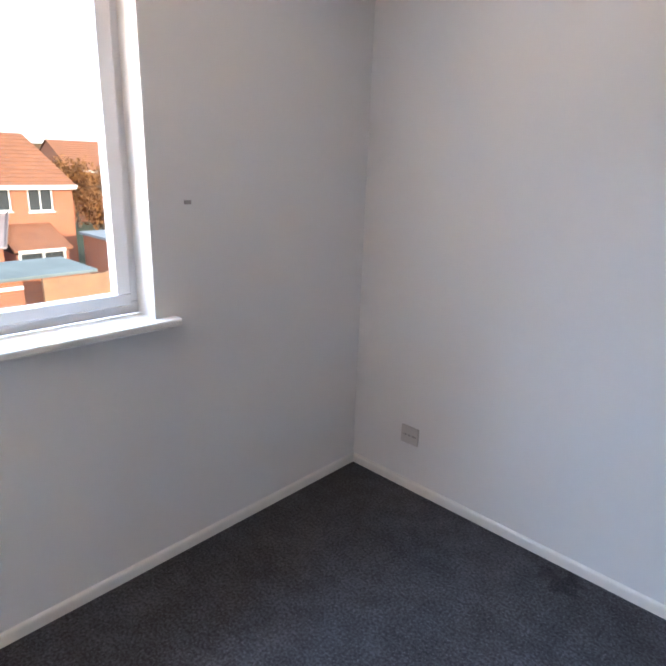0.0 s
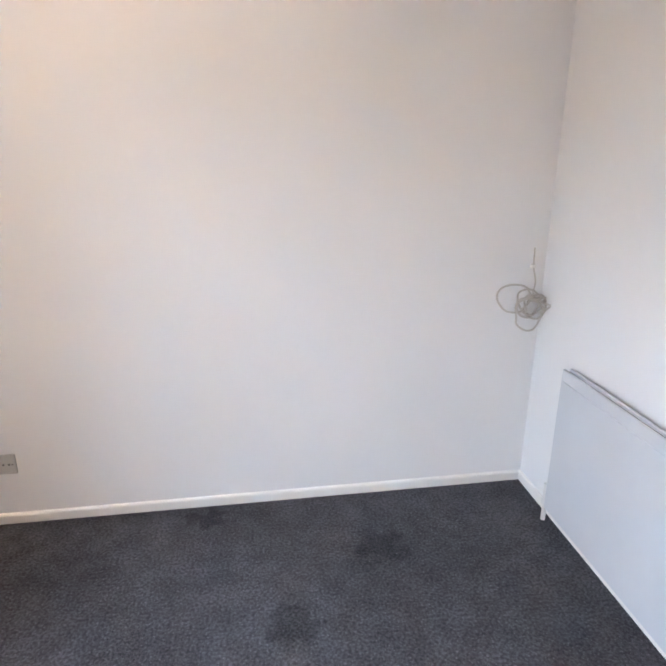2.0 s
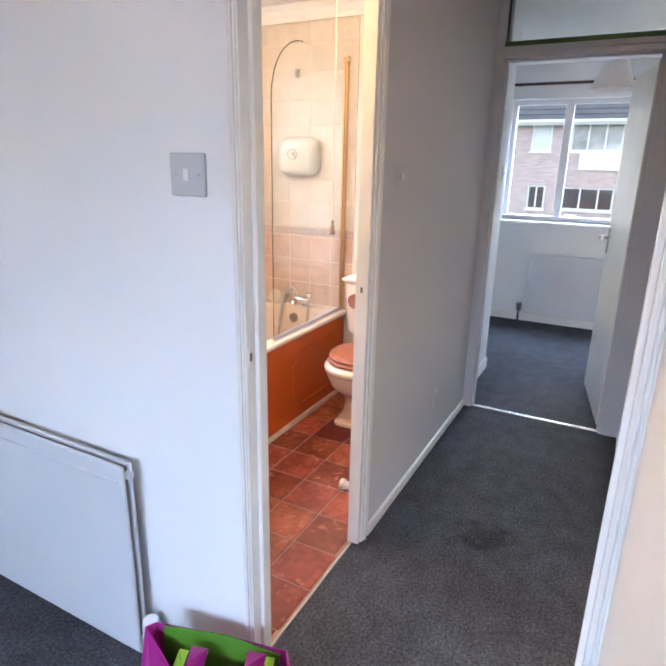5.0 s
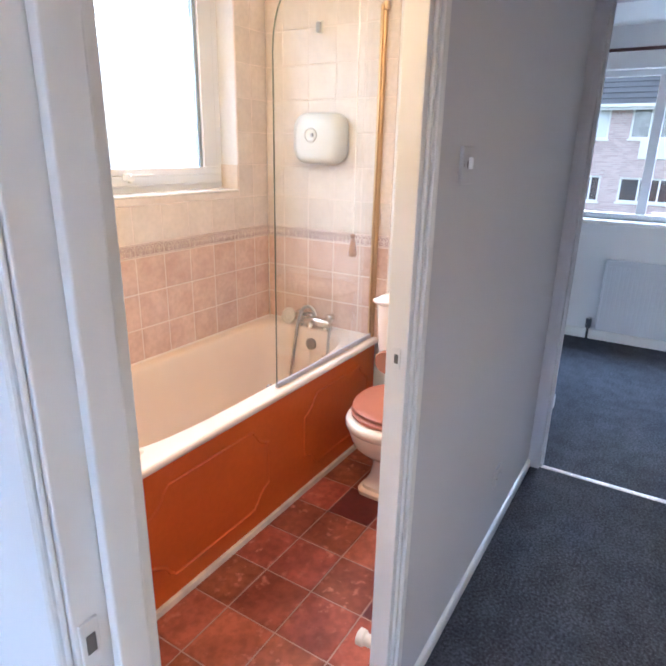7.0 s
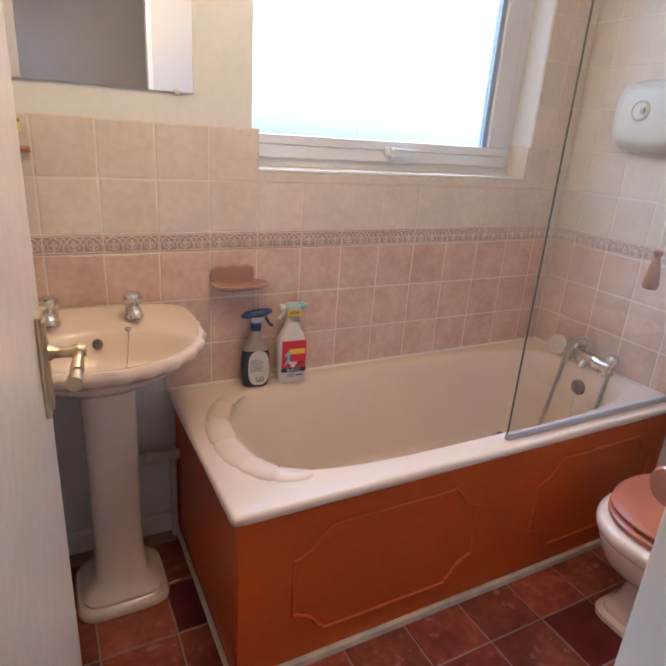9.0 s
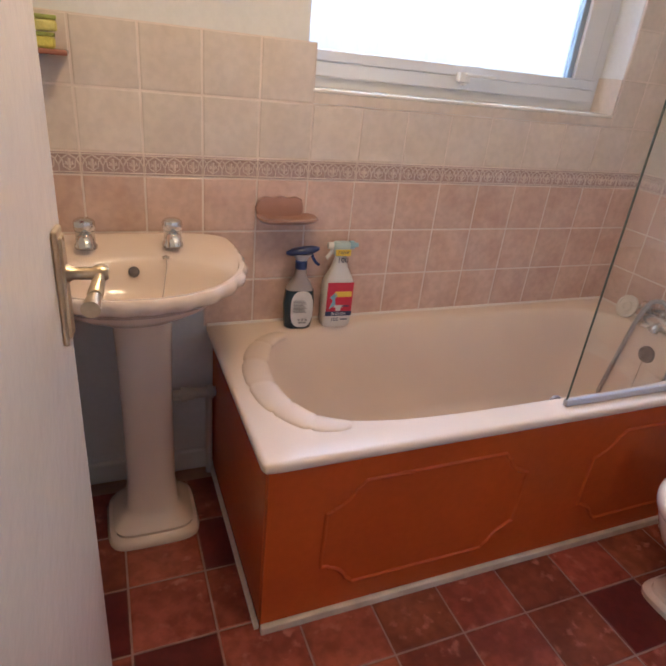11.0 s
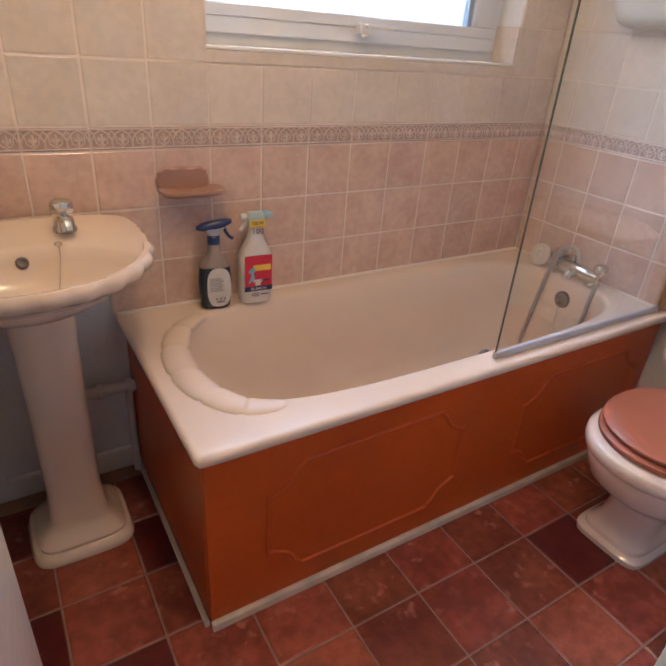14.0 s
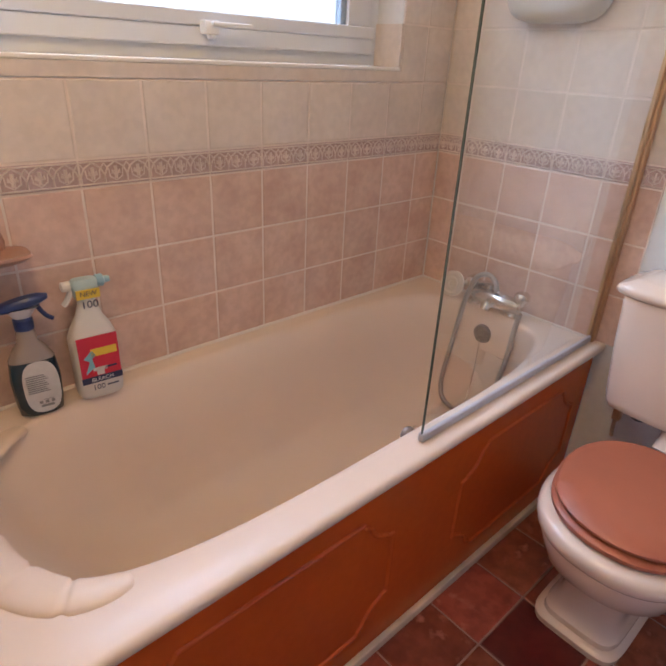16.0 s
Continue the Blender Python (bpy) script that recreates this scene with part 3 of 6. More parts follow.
for nm, place, L, rz, lab in (("threshold_strip", (2.773, 0.58, 0), 0.74, 90, "bright brass-coloured carpet strip in the bedroom doorway"),
                              ("threshold_strip", (5.185, 0.60, 0), 0.79, 90, "bright steel carpet strip in the hall doorway"),
                              ("threshold_strip", (3.2, 1.065, 0), 0.66, 0, "thin pale edging strip between carpet and floor tiles")):
    t = base(nm, lab, "threshold strip", place, rz)
    wdt = 0.014 if L > 0.7 else 0.004
    bm = bmesh.new()
    loft(bm, [[(x, y, z) for y, z in ((-wdt, 0.0), (-wdt * 0.7, 0.005), (0, 0.007), (wdt * 0.7, 0.005), (wdt, 0.0))] for x in (-L / 2, L / 2)])
    part("strip", bm, mat("worn_bronze_strip", (0.42, 0.31, 0.22), 0.45, metal=0.8, vary=0.25, scale=30, bump=0.1) if L == 0.74 else STEEL if L > 0.7 else mat("pale_edge_strip", (0.62, 0.56, 0.50), 0.45), t)


# ---- electrical fittings ----
def plate_thing(name, place, rz, label, kind, w=0.088, h=0.088, face=None):
    """A wall plate that faces local -y."""
    p = base(name, label, kind, place, rz)
    boxes("plate", [(-w / 2, w / 2, -0.009, 0.0, -h / 2, h / 2)], face or PLASTIC, p, 0.003)
    for x in (-w * 0.35, w * 0.35):
        bm = bmesh.new()
        lathe(bm, [(0.0035, -0.0088), (0.0035, -0.0104), (0.002, -0.0108)], 10, (x, 0, 0), "y")
        part("screw", bm, STEEL, p)
    return p


s = plate_thing("light_switch", (2.735, 1.118, 1.484), -90, "square grey-white light switch plate on the bedroom wall", "light switch", 0.098, 0.092, mat("dull_plate", (0.50, 0.50, 0.51), 0.4))
boxes("rocker", [(-0.008, 0.008, -0.0135, -0.009, -0.013, 0.013)], PLASTIC, s, 0.002)
s = plate_thing("light_switch", (3.790, 1.035, 1.468), 0, "painted-over switch plate with a white rocker in the hall", "light switch", 0.080, 0.082, PAINT_HALL)
boxes("rocker", [(-0.005, 0.006, -0.020, -0.009, -0.008, 0.018)], mat("bright_rocker", (0.86, 0.86, 0.86), 0.2, coat=0.5), s, 0.003)
boxes("rocker_recess", [(-0.010, 0.011, -0.0096, -0.009, -0.006, 0.010)], mat("slot_grey", (0.15, 0.14, 0.14), 0.6), s)
s = plate_thing("light_switch", (5.88, 1.075, 1.47), 0, "white switch plate beside the back bedroom doorway", "light switch")
boxes("rocker", [(-0.008, 0.008, -0.014, -0.009, -0.012, 0.012)], PLASTIC, s, 0.002)
s = plate_thing("telephone_socket", (0.425, 2.615, 0.285), 0, "small square white telephone socket low on the bedroom wall", "wall socket", 0.098, 0.09, mat("aged_plastic", (0.50, 0.48, 0.46), 0.4))
for q in (-0.022, 0.0, 0.022):
    boxes("socket_opening", [(q - 0.004, q + 0.004, -0.0105, -0.009, -0.004, 0.004)], mat("slot_grey", (0.15, 0.14, 0.14), 0.6), s)
s = plate_thing("wall_socket", (4.49, 1.035, 0.297), 0, "small painted-over wall socket low on the hall wall", "wall socket", 0.075, 0.085, PAINT_HALL)
boxes("socket_cover", [(-0.022, 0.022, -0.0115, -0.009, -0.028, 0.016)], mat("dull_plate", (0.50, 0.50, 0.51), 0.4), s, 0.001)

p = base("wall_plug", "small dark rawl plug hole in the bedroom wall beside the window", "wall plug", (0.07, 1.665, 1.378))
bm = bmesh.new()
add_box(bm, 0, 0.004, -0.014, 0.014, -0.007, 0.007, 0.0015)
part("plug", bm, mat("plug_grey", (0.32, 0.30, 0.30), 0.7), p)


def radiator(name, label, x, y0, y1, z0, z1, ribs=False, group=""):
    """Hung on a wall that faces -x, its back at x."""
    r = base(name, label, "radiator", (x, (y0 + y1) / 2, 0), 0, group)
    h0, h1 = y0 - (y0 + y1) / 2, y1 - (y0 + y1) / 2
    white = mat("radiator_enamel", (0.56, 0.57, 0.59), 0.3, vary=0.03, scale=4)
    boxes("front_panel", [(-0.070, -0.057, h0, h1, z0, z1)], white, r, 0.006)
    boxes("back_panel", [(-0.042, -0.030, h0 + 0.002, h1 - 0.002, z0, z1)], white, r, 0.004)
    # Dark infill at sides and top: shade between the panels, put into the colour.
    boxes_each("side_cover", [(-0.056, -0.043, h0 + 0.010, h0 + 0.018, z0 + 0.05, z1 - 0.01), (-0.056, -0.043, h1 - 0.018, h1 - 0.010, z0 + 0.05, z1 - 0.01)], mat("radiator_gap_shade", (0.17, 0.155, 0.15), 0.6), r)
    for u in (h0 - 0.004, h1 - 0.012):
        for z in (z1 - 0.035, z0 + 0.035):
            bm = bmesh.new()
            lathe(bm, [(0.013, u), (0.013, u + 0.016)], 12, (-0.043, 0, z), "y")
            part("end_boss", bm, white, r)
    boxes("top_grille", [(-0.056, -0.043, h0 + 0.02, h1 - 0.02, z1 - 0.016, z1 - 0.010)], mat("radiator_gap_shade", (0.17, 0.155, 0.15), 0.6), r)
    if ribs:
        n = int((h1 - h0) / 0.034)
        boxes_each("pressed_rib", [(-0.072, -0.067, h0 + 0.025 + i * 0.034, h0 + 0.040 + i * 0.034, z0 + 0.04, z1 - 0.05) for i in range(n)], white, r, 0.002)
    else:
        boxes("pressed_groove", [(-0.0735, -0.0695, h0 + 0.02, h1 - 0.02, z1 - 0.056, z1 - 0.046)], white, r, 0.001)
    for u in (h0 + 0.12, h1 - 0.12):
        bm = bmesh.new()
        add_box(bm, -0.022, -0.001, u - 0.012, u + 0.012, z0 + 0.1, z1 - 0.1)
        part("wall_bracket", bm, white, r)
    return r


r = radiator("radiator", "white flat-panel radiator on the bedroom wall", 2.733, 1.350, 2.268, 0.085, 0.719)
for nm, u, trv in (("valve", 0.490, False), ("thermostat_valve", -0.485, True)):
    bm = bmesh.new()
    lathe(bm, [(0.010, 0.0), (0.010, 0.075), (0.017, 0.08), (0.017, 0.11), (0.012, 0.115), (0.014, 0.175 if not trv else 0.135), (0.006, 0.18 if not trv else 0.14)], 14, (-0.045, u, 0))
    v = part(nm, bm, CHROME if trv else mat("painted_valve", (0.66, 0.65, 0.63), 0.35), r, smooth=False)
    bm = bmesh.new()
    lathe(bm, [(0.009, u - (0.03 if u > 0 else -0.03)), (0.009, u)], 12, (-0.045, 0, 0.092), "y")
    part("tail_pipe", bm, CHROME, v)
    if trv:
        bm = bmesh.new()
        lathe(bm, [(0.012, 0.14), (0.024, 0.145), (0.026, 0.165), (0.026, 0.20), (0.022, 0.215), (0.010, 0.218)], 18, (-0.05, u - 0.01, 0))
        part("valve_head", bm, PLASTIC, v, smooth=True)

r = radiator("radiator", "white ribbed radiator under the back bedroom window", 7.568, -0.25, 1.05, 0.10, 0.70, True)
bm = bmesh.new()
lathe(bm, [(0.012, 0.0), (0.012, 0.10), (0.026, 0.11), (0.026, 0.19), (0.015, 0.2)], 14, (-0.05, 0.705, 0))
part("valve", bm, CHROME, r)


# ---- coil of cable ----
def cable_coil():
    c = base("cable_coil", "loosely coiled white aerial cable hanging in the bedroom corner", "cable", (2.665, 2.585, 0.915))
    bm = bmesh.new()
    rnd = random.Random(4)
    pts = []
    for cx, cz, a, b, ph in ((-0.085, 0.015, 0.078, 0.058, 0.0), (-0.025, -0.01, 0.060, 0.058, 0.4), (0.0, -0.015, 0.062, 0.045, 0.9), (-0.02, -0.055, 0.062, 0.070, 1.3), (0.015, -0.025, 0.050, 0.055, 0.2), (0.0, -0.03, 0.04, 0.03, 0.7)):
        for k in range(11):
            t = ph + 2 * math.pi * k / 10
            pts.append((cx + a * math.cos(t), -0.012 - 0.05 * rnd.random(), cz + b * math.sin(t)))
    tube(bm, smooth_path(pts, 3), 0.0042, 7)
    part("coil", bm, CABLE, c, smooth=True)
    bm = bmesh.new()
    tube(bm, smooth_path([(0.0, -0.02, 0.03), (0.012, -0.01, 0.08), (0.008, 0.012, 0.14), (0.006, 0.014, 0.22)], 4), 0.003, 7)
    part("cable_tail", bm, CABLE, c, smooth=True)
    boxes("cable_clip", [(-0.004, 0.016, 0.006, 0.018, 0.135, 0.150)], PLASTIC, c, 0.002)


cable_coil()


# ---- shopping bag ----
def bag():
    magenta = mat("magenta_woven_plastic", (0.30, 0.009, 0.17), 0.4, vary=0.12, scale=20, bump=0.3, bump_scale=150)
    green = mat("green_woven_plastic", (0.034, 0.145, 0.008), 0.4, vary=0.15, scale=15, bump=0.2, bump_scale=150)
    lime = mat("lime_strap", (0.24, 0.40, 0.02), 0.5, vary=0.08, scale=30)
    white = mat("bag_print_white", (0.46, 0.48, 0.50), 0.45)
    b = base("shopping_bag", "green and magenta bag with white rabbit print beside the doorway", "bag", (2.545, 0.94, 0.0), -67)
    # local x runs along the front, local -y is the front
    def ring(z, fl, fr, r, br, bl, lf):
        mx, my = (fl[0] + fr[0]) / 2, (fl[1] + fr[1]) / 2 - 0.008
        return [(x, y, z) for x, y in (fl, (mx, my), fr, r, br, ((br[0] + bl[0]) / 2, (br[1] + bl[1]) / 2 + 0.008), bl, lf)]
    base_ring = ring(0.0, (-0.16, -0.075), (0.12, -0.075), (0.15, -0.04), (0.15, 0.05), (-0.17, 0.07), (-0.18, 0.0))
    low = ring(0.15, (-0.205, -0.085), (0.118, -0.07), (0.168, -0.02), (0.16, 0.06), (-0.20, 0.10), (-0.225, 0.01))
    mid = ring(0.24, (-0.165, -0.035), (0.120, -0.025), (0.166, 0.015), (0.155, 0.08), (-0.21, 0.13), (-0.235, 0.075))
    top = ring(0.335, (-0.133, 0.020), (0.122, 0.020), (0.161, 0.055), (0.148, 0.095), (-0.215, 0.150), (-0.238, 0.132))

    def shrink(r, k, dz=0.0):
        cx, cy = sum(p[0] for p in r) / len(r), sum(p[1] for p in r) / len(r)
        return [(cx + (x - cx) * k, cy + (y - cy) * k, z + dz) for x, y, z in r]
    bm = bmesh.new()
    loft(bm, [base_ring, low, mid, top, shrink(top, 0.97, 0.001), shrink(mid, 0.97), shrink(low, 0.96), shrink(base_ring, 0.95, 0.01)])
    part("body", bm, magenta, b)
    levels = ((0.0, -0.16, 0.118, -0.075, -0.075), (0.15, -0.205, 0.105, -0.085, -0.072), (0.24, -0.165, 0.092, -0.035, -0.028), (0.335, -0.130, 0.096, 0.020, 0.018))

    def front_at(z):
        for p, q in zip(levels, levels[1:]):
            if z <= q[0] + 1e-6:
                t = (z - p[0]) / (q[0] - p[0])
                return [p[k] + (q[k] - p[k]) * t for k in range(1, 5)]
        return levels[-1][1:]

    def on_front(x, z, lift):
        x0, x1, ya, yb = front_at(z)
        u = (x - x0) / (x1 - x0)
        return (x, ya + (yb - ya) * u - 0.032 * u * (1 - u) - lift, z)
    bm = bmesh.new()
    rows = []
    for z in (0.02, 0.08, 0.13, 0.15, 0.18, 0.21, 0.24, 0.28, 0.32, 0.338):
        x0, x1, _, _ = front_at(z)
        rows.append([bm.verts.new(on_front(x0 + (x1 - x0) * u / 8, z, 0.004)) for u in range(9)])
    for p, q in zip(rows, rows[1:]):
        for k in range(8):
            bm.faces.new((p[k], p[k + 1], q[k + 1], q[k]))
    front = part("front_panel", bm, green, b)
    m = front.modifiers.new("thick", "SOLIDIFY")
    m.thickness = 0.0015
    bm = bmesh.new()
    loft(bm, [[(-0.19, 0.125, 0.24), (0.13, 0.072, 0.24), (0.13, 0.085, 0.328), (-0.02, 0.115, 0.346), (-0.19, 0.138, 0.334)], [(-0.19, 0.130, 0.24), (0.13, 0.077, 0.24), (0.13, 0.090, 0.328), (-0.02, 0.120, 0.346), (-0.19, 0.143, 0.334)]])
    part("back_panel", bm, mat("light_green_panel", (0.085, 0.21, 0.015), 0.45, vary=0.12, scale=15), b)

    def printed(name, outline, lift=0.009, ink=None):
        pts = [(-0.017 + 1.42 * x, 0.228 + 1.07 * (z - 0.205)) for x, z in outline]
        cx, cz = sum(p[0] for p in pts) / len(pts), sum(p[1] for p in pts) / len(pts)
        bm = bmesh.new()
        ring3 = [[bm.verts.new(on_front(cx + (x - cx) * k, cz + (z - cz) * k, lift)) for x, z in pts] for k in (1.0, 0.66, 0.33)]
        c = bm.verts.new(on_front(cx, cz, lift))
        for p, q in zip(ring3, ring3[1:]):
            for i in range(len(pts)):
                bm.faces.new((p[i], p[(i + 1) % len(pts)], q[(i + 1) % len(pts)], q[i]))
        for i in range(len(pts)):
            bm.faces.new((c, ring3[2][i], ring3[2][(i + 1) % len(pts)]))
        return part(name, bm, ink or white, front)

    def limb(name, line, widths, lift):
        """A printed ear: a ribbon of changing width along a line."""
        left, right = [], []
        for i, (x, z) in enumerate(line):
            p, q = line[max(0, i - 1)], line[min(len(line) - 1, i + 1)]
            dx, dz = q[0] - p[0], q[1] - p[1]
            n = math.hypot(dx, dz)
            w = widths[i] / 2
            left.append((x - dz / n * w, z + dx / n * w))
            right.append((x + dz / n * w, z - dx / n * w))
        bm = bmesh.new()
        rows = [[bm.verts.new(on_front(-0.017 + 1.42 * x, 0.228 + 1.07 * (z - 0.205), lift)) for x, z in (p, q)] for p, q in zip(left, right)]
        for p, q in zip(rows, rows[1:]):
            bm.faces.new((p[0], p[1], q[1], q[0]))
        return part(name, bm, white, front)
    printed("print_head", [((0.045 + 0.0022 * (k % 2 and 4 < k < 8)) * math.cos(t) - 0.002, 0.205 + (0.043 + 0.004 * (k % 2 and 4 < k < 8)) * math.sin(t)) for k, t in [(k, 2 * math.pi * k / 24) for k in range(24)]])
    printed("print_body", [(-0.010, 0.170), (-0.024, 0.145), (-0.036, 0.11), (-0.040, 0.05), (0.014, 0.04), (0.010, 0.10), (0.006, 0.145), (0.000, 0.170)], 0.0095)
    limb("print_ear", [(-0.022, 0.238), (-0.036, 0.262), (-0.050, 0.277), (-0.066, 0.277), (-0.083, 0.268), (-0.103, 0.258)], (0.013, 0.015, 0.015, 0.017, 0.016, 0.004), 0.0088)
    limb("print_ear", [(0.028, 0.232), (0.045, 0.250), (0.060, 0.266), (0.068, 0.270), (0.075, 0.258), (0.081, 0.240), (0.084, 0.222)], (0.013, 0.016, 0.018, 0.016, 0.018, 0.016, 0.005), 0.0088)
    printed("print_nose", [(-0.004 + 0.006 * math.cos(t), 0.180 + 0.0035 * math.sin(t)) for t in [2 * math.pi * k / 8 for k in range(8)]], 0.0102, mat("print_red", (0.5, 0.03, 0.08), 0.5))
    for x in (-0.019, 0.013):
        printed("print_eye", [(x + 0.0045 * math.cos(t), 0.192 + 0.0016 * math.sin(t)) for t in [2 * math.pi * k / 8 for k in range(8)]], 0.0102, mat("print_grey", (0.12, 0.13, 0.14), 0.5))
    printed("print_band", [(-0.080, 0.306), (-0.086, 0.284), (-0.060, 0.296), (-0.020, 0.300), (0.020, 0.300), (0.058, 0.297), (0.060, 0.3045), (0.0, 0.3075)], 0.0072, mat("light_green_panel", (0.085, 0.21, 0.015), 0.45))
    for x0, x1, z0 in ((-0.092, -0.050, 0.318), (0.050, 0.098, 0.288)):
        bm = bmesh.new()
        loft(bm, [[(x0, 0.004, z0), (x1, 0.004, z0 - 0.01), (x1 + 0.004, 0.018, 0.352), (x1, 0.075, 0.342), (x0, 0.075, 0.346), (x0 + 0.006, 0.018, 0.356)], [(x0, 0.008, z0), (x1, 0.008, z0 - 0.01), (x1 + 0.004, 0.022, 0.346), (x1, 0.075, 0.336), (x0, 0.075, 0.340), (x0 + 0.006, 0.022, 0.350)]])
        part("carry_handle", bm, magenta, b)
    for x0, x1 in ((-0.118, -0.094), (0.100, 0.122)):
        bm = bmesh.new()
        loft(bm, [[(x0, -0.002, 0.285), (x1, -0.002, 0.285), (x1, 0.012, 0.346), (x1, 0.06, 0.348), (x0, 0.06, 0.350), (x0, 0.012, 0.348)], [(x0, 0.002, 0.285), (x1, 0.002, 0.285), (x1, 0.016, 0.342), (x1, 0.06, 0.344), (x0, 0.06, 0.346), (x0, 0.016, 0.344)]])
        part("strap", bm, lime, b)


bag()


# ---- bath ----
def bath():
    b = base("bath", "cream built-in bath with a rolled headrest, red-brown panels and white plinth", "bath", (4.15, 2.19, 0.0))
    inv = Matrix.Translation((-4.15, -2.19, 0))
    X0, X1, Y0, Y1, ZT = 3.302, 5.030, 1.828, 2.580, 0.572
    cx, cy = (X0 + X1) / 2, (Y0 + Y1) / 2
    hx, hy = (X1 - X0) / 2, (Y1 - Y0) / 2
    n = 288

    def rect(inset, z, power):
        return oval(cx, cy, hx - inset, hy - inset, z, power, n)

    def inner(x0, x1, y0, y1, z, power):
        return oval((x0 + x1) / 2, (y0 + y1) / 2, (x1 - x0) / 2, (y1 - y0) / 2, z, power, n)
    rings = [rect(0.03, ZT - 0.026, 95), rect(0.004, ZT - 0.0255, 95), rect(0.001, ZT - 0.021, 95), rect(0.0, ZT - 0.010, 95), rect(0.0022, ZT - 0.0045, 90), rect(0.007, ZT - 0.0012, 85), rect(0.014, ZT, 80),
             inner(3.404, 4.940, 1.906, 2.504, ZT, 3.9), inner(3.411, 4.933, 1.914, 2.496, ZT - 0.004, 3.9), inner(3.419, 4.925, 1.923, 2.485, ZT - 0.018, 3.9),
             inner(3.455, 4.915, 1.932, 2.457, ZT - 0.10, 4.6), inner(3.53, 4.895, 1.955, 2.43, ZT - 0.22, 4.2), inner(3.62, 4.875, 1.98, 2.405, ZT - 0.33, 4), inner(3.70, 4.84, 2.01, 2.365, ZT - 0.375, 3.6), inner(3.9, 4.7, 2.10, 2.28, ZT - 0.385, 3)]
    bm = bmesh.new()
    loft(bm, rings, cap0=False)
    tub = part("tub", bm, ACRYLIC, b, smooth=True)
    tub.data.transform(inv)
    bm = bmesh.new()
    pts = smooth_path([(3.535, 2.452, ZT - 0.006), (3.474, 2.418, ZT), (3.425, 2.355, ZT), (3.392, 2.262, ZT), (3.384, 2.17, ZT), (3.394, 2.08, ZT), (3.422, 2.014, ZT), (3.456, 1.968, ZT), (3.50, 1.943, ZT), (3.552, 1.933, ZT - 0.005)], 14)
    rad = []
    for i in range(len(pts)):
        t = i / (len(pts) - 1)
        crease = min(abs(t - k) for k in (0.17, 0.31, 0.46, 0.62, 0.80))
        rad.append(0.014 + 0.027 * math.sin(math.pi * t) ** 0.45 - 0.0055 * math.exp(-(crease / 0.012) ** 2))
    tube(bm, pts, rad, 20)
    for v in bm.verts:
        v.co.z = ZT - 0.004 + (v.co.z - ZT + 0.004) * 0.40
    ob = part("headrest", bm, ACRYLIC, b, smooth=True)
    ob.data.transform(inv)

    def moulding(name, x0, x1, z0, z1, y):
        """A routed line with hollow, stepped corners, as a raised bead on a panel."""
        q = 0.085
        quarter = [(q + 0.012, 0.0), (q + 0.004, 0.012)] + [((q - 0.006) * math.cos(a), (q - 0.006) * math.sin(a)) for a in [math.radians(d) for d in (16, 30, 45, 60, 74)]] + [(0.018, q - 0.004), (0.0, q), (0.0, q + 0.012)]
        loop = []
        for cxx, cz, sx, sz, flip in ((x0, z0, 1, 1, True), (x0, z1, 1, -1, False), (x1, z1, -1, -1, True), (x1, z0, -1, 1, False)):
            pts = [(cxx + sx * u, cz + sz * v) for u, v in quarter]
            if not flip:
                pts.reverse()
            loop += pts
        bm = bmesh.new()
        tube(bm, [(x, y + 0.0006, z) for x, z in loop], 0.0066, 10, closed=True)
        return part(name, bm, PANELWOOD, b)
    panel = boxes("side_panel", [(3.324, 5.004, 1.853, 1.869, 0.002, 0.5465)], PANELWOOD, b, 0.002)
    panel.data.transform(inv)
    end = boxes("end_panel", [(3.322, 3.338, 1.8705, 2.55, 0.02, 0.5465)], PANELWOOD, b, 0.002)
    end.data.transform(inv)
    for nm, x0, x1 in (("panel_moulding", 3.478, 4.095), ("panel_moulding", 4.350, 4.93)):
        ob = moulding(nm, x0, x1, 0.103, 0.457, 1.853)
        ob.data.transform(inv)
    ob = boxes("plinth", [(3.322, 4.998, 1.836, 1.8525, -0.001, 0.028)], mat("plinth_white", (0.68, 0.56, 0.42), 0.6, vary=0.25, scale=14, bump=0.2), b, 0.004)
    ob.data.transform(inv)
    ob = boxes("end_bead", [(3.309, 3.3215, 1.858, 2.55, -0.001, 0.016)], mat("bead_white", (0.68, 0.56, 0.42), 0.6), b, 0.002)
    ob.data.transform(inv)
    bm = bmesh.new()
    tube(bm, [(3.305, 2.549, ZT + 0.001), (4.2, 2.549, ZT + 0.001), (4.999, 2.549, ZT + 0.001)], 0.006, 8)
    tube(bm, [(4.999, 2.549, ZT), (4.999, 2.2, ZT), (4.999, 1.88, ZT)], 0.006, 8)
    ob = part("sealant", bm, mat("white_sealant", (0.72, 0.64, 0.57), 0.4), b)
    ob.data.transform(inv)
    bm = bmesh.new()
    lathe(bm, [(0.034, 4.922), (0.034, 4.914), (0.030, 4.909), (0.018, 4.908), (0.016, 4.912), (0.006, 4.911)], 24, (0, 2.204, 0.484), "x")
    for k in range(6):
        a = k * math.pi / 3
        lathe(bm, [(0.005, 4.9125), (0.005, 4.9085), (0.002, 4.908)], 8, (0, 2.204 + 0.013 * math.cos(a), 0.484 + 0.013 * math.sin(a)), "x")
    ob = part("overflow", bm, mat("worn_overflow_metal", (0.26, 0.22, 0.20), 0.45, metal=0.6, vary=0.4, scale=60), b, smooth=True)
    ob.data.transform(inv)
    bm = bmesh.new()
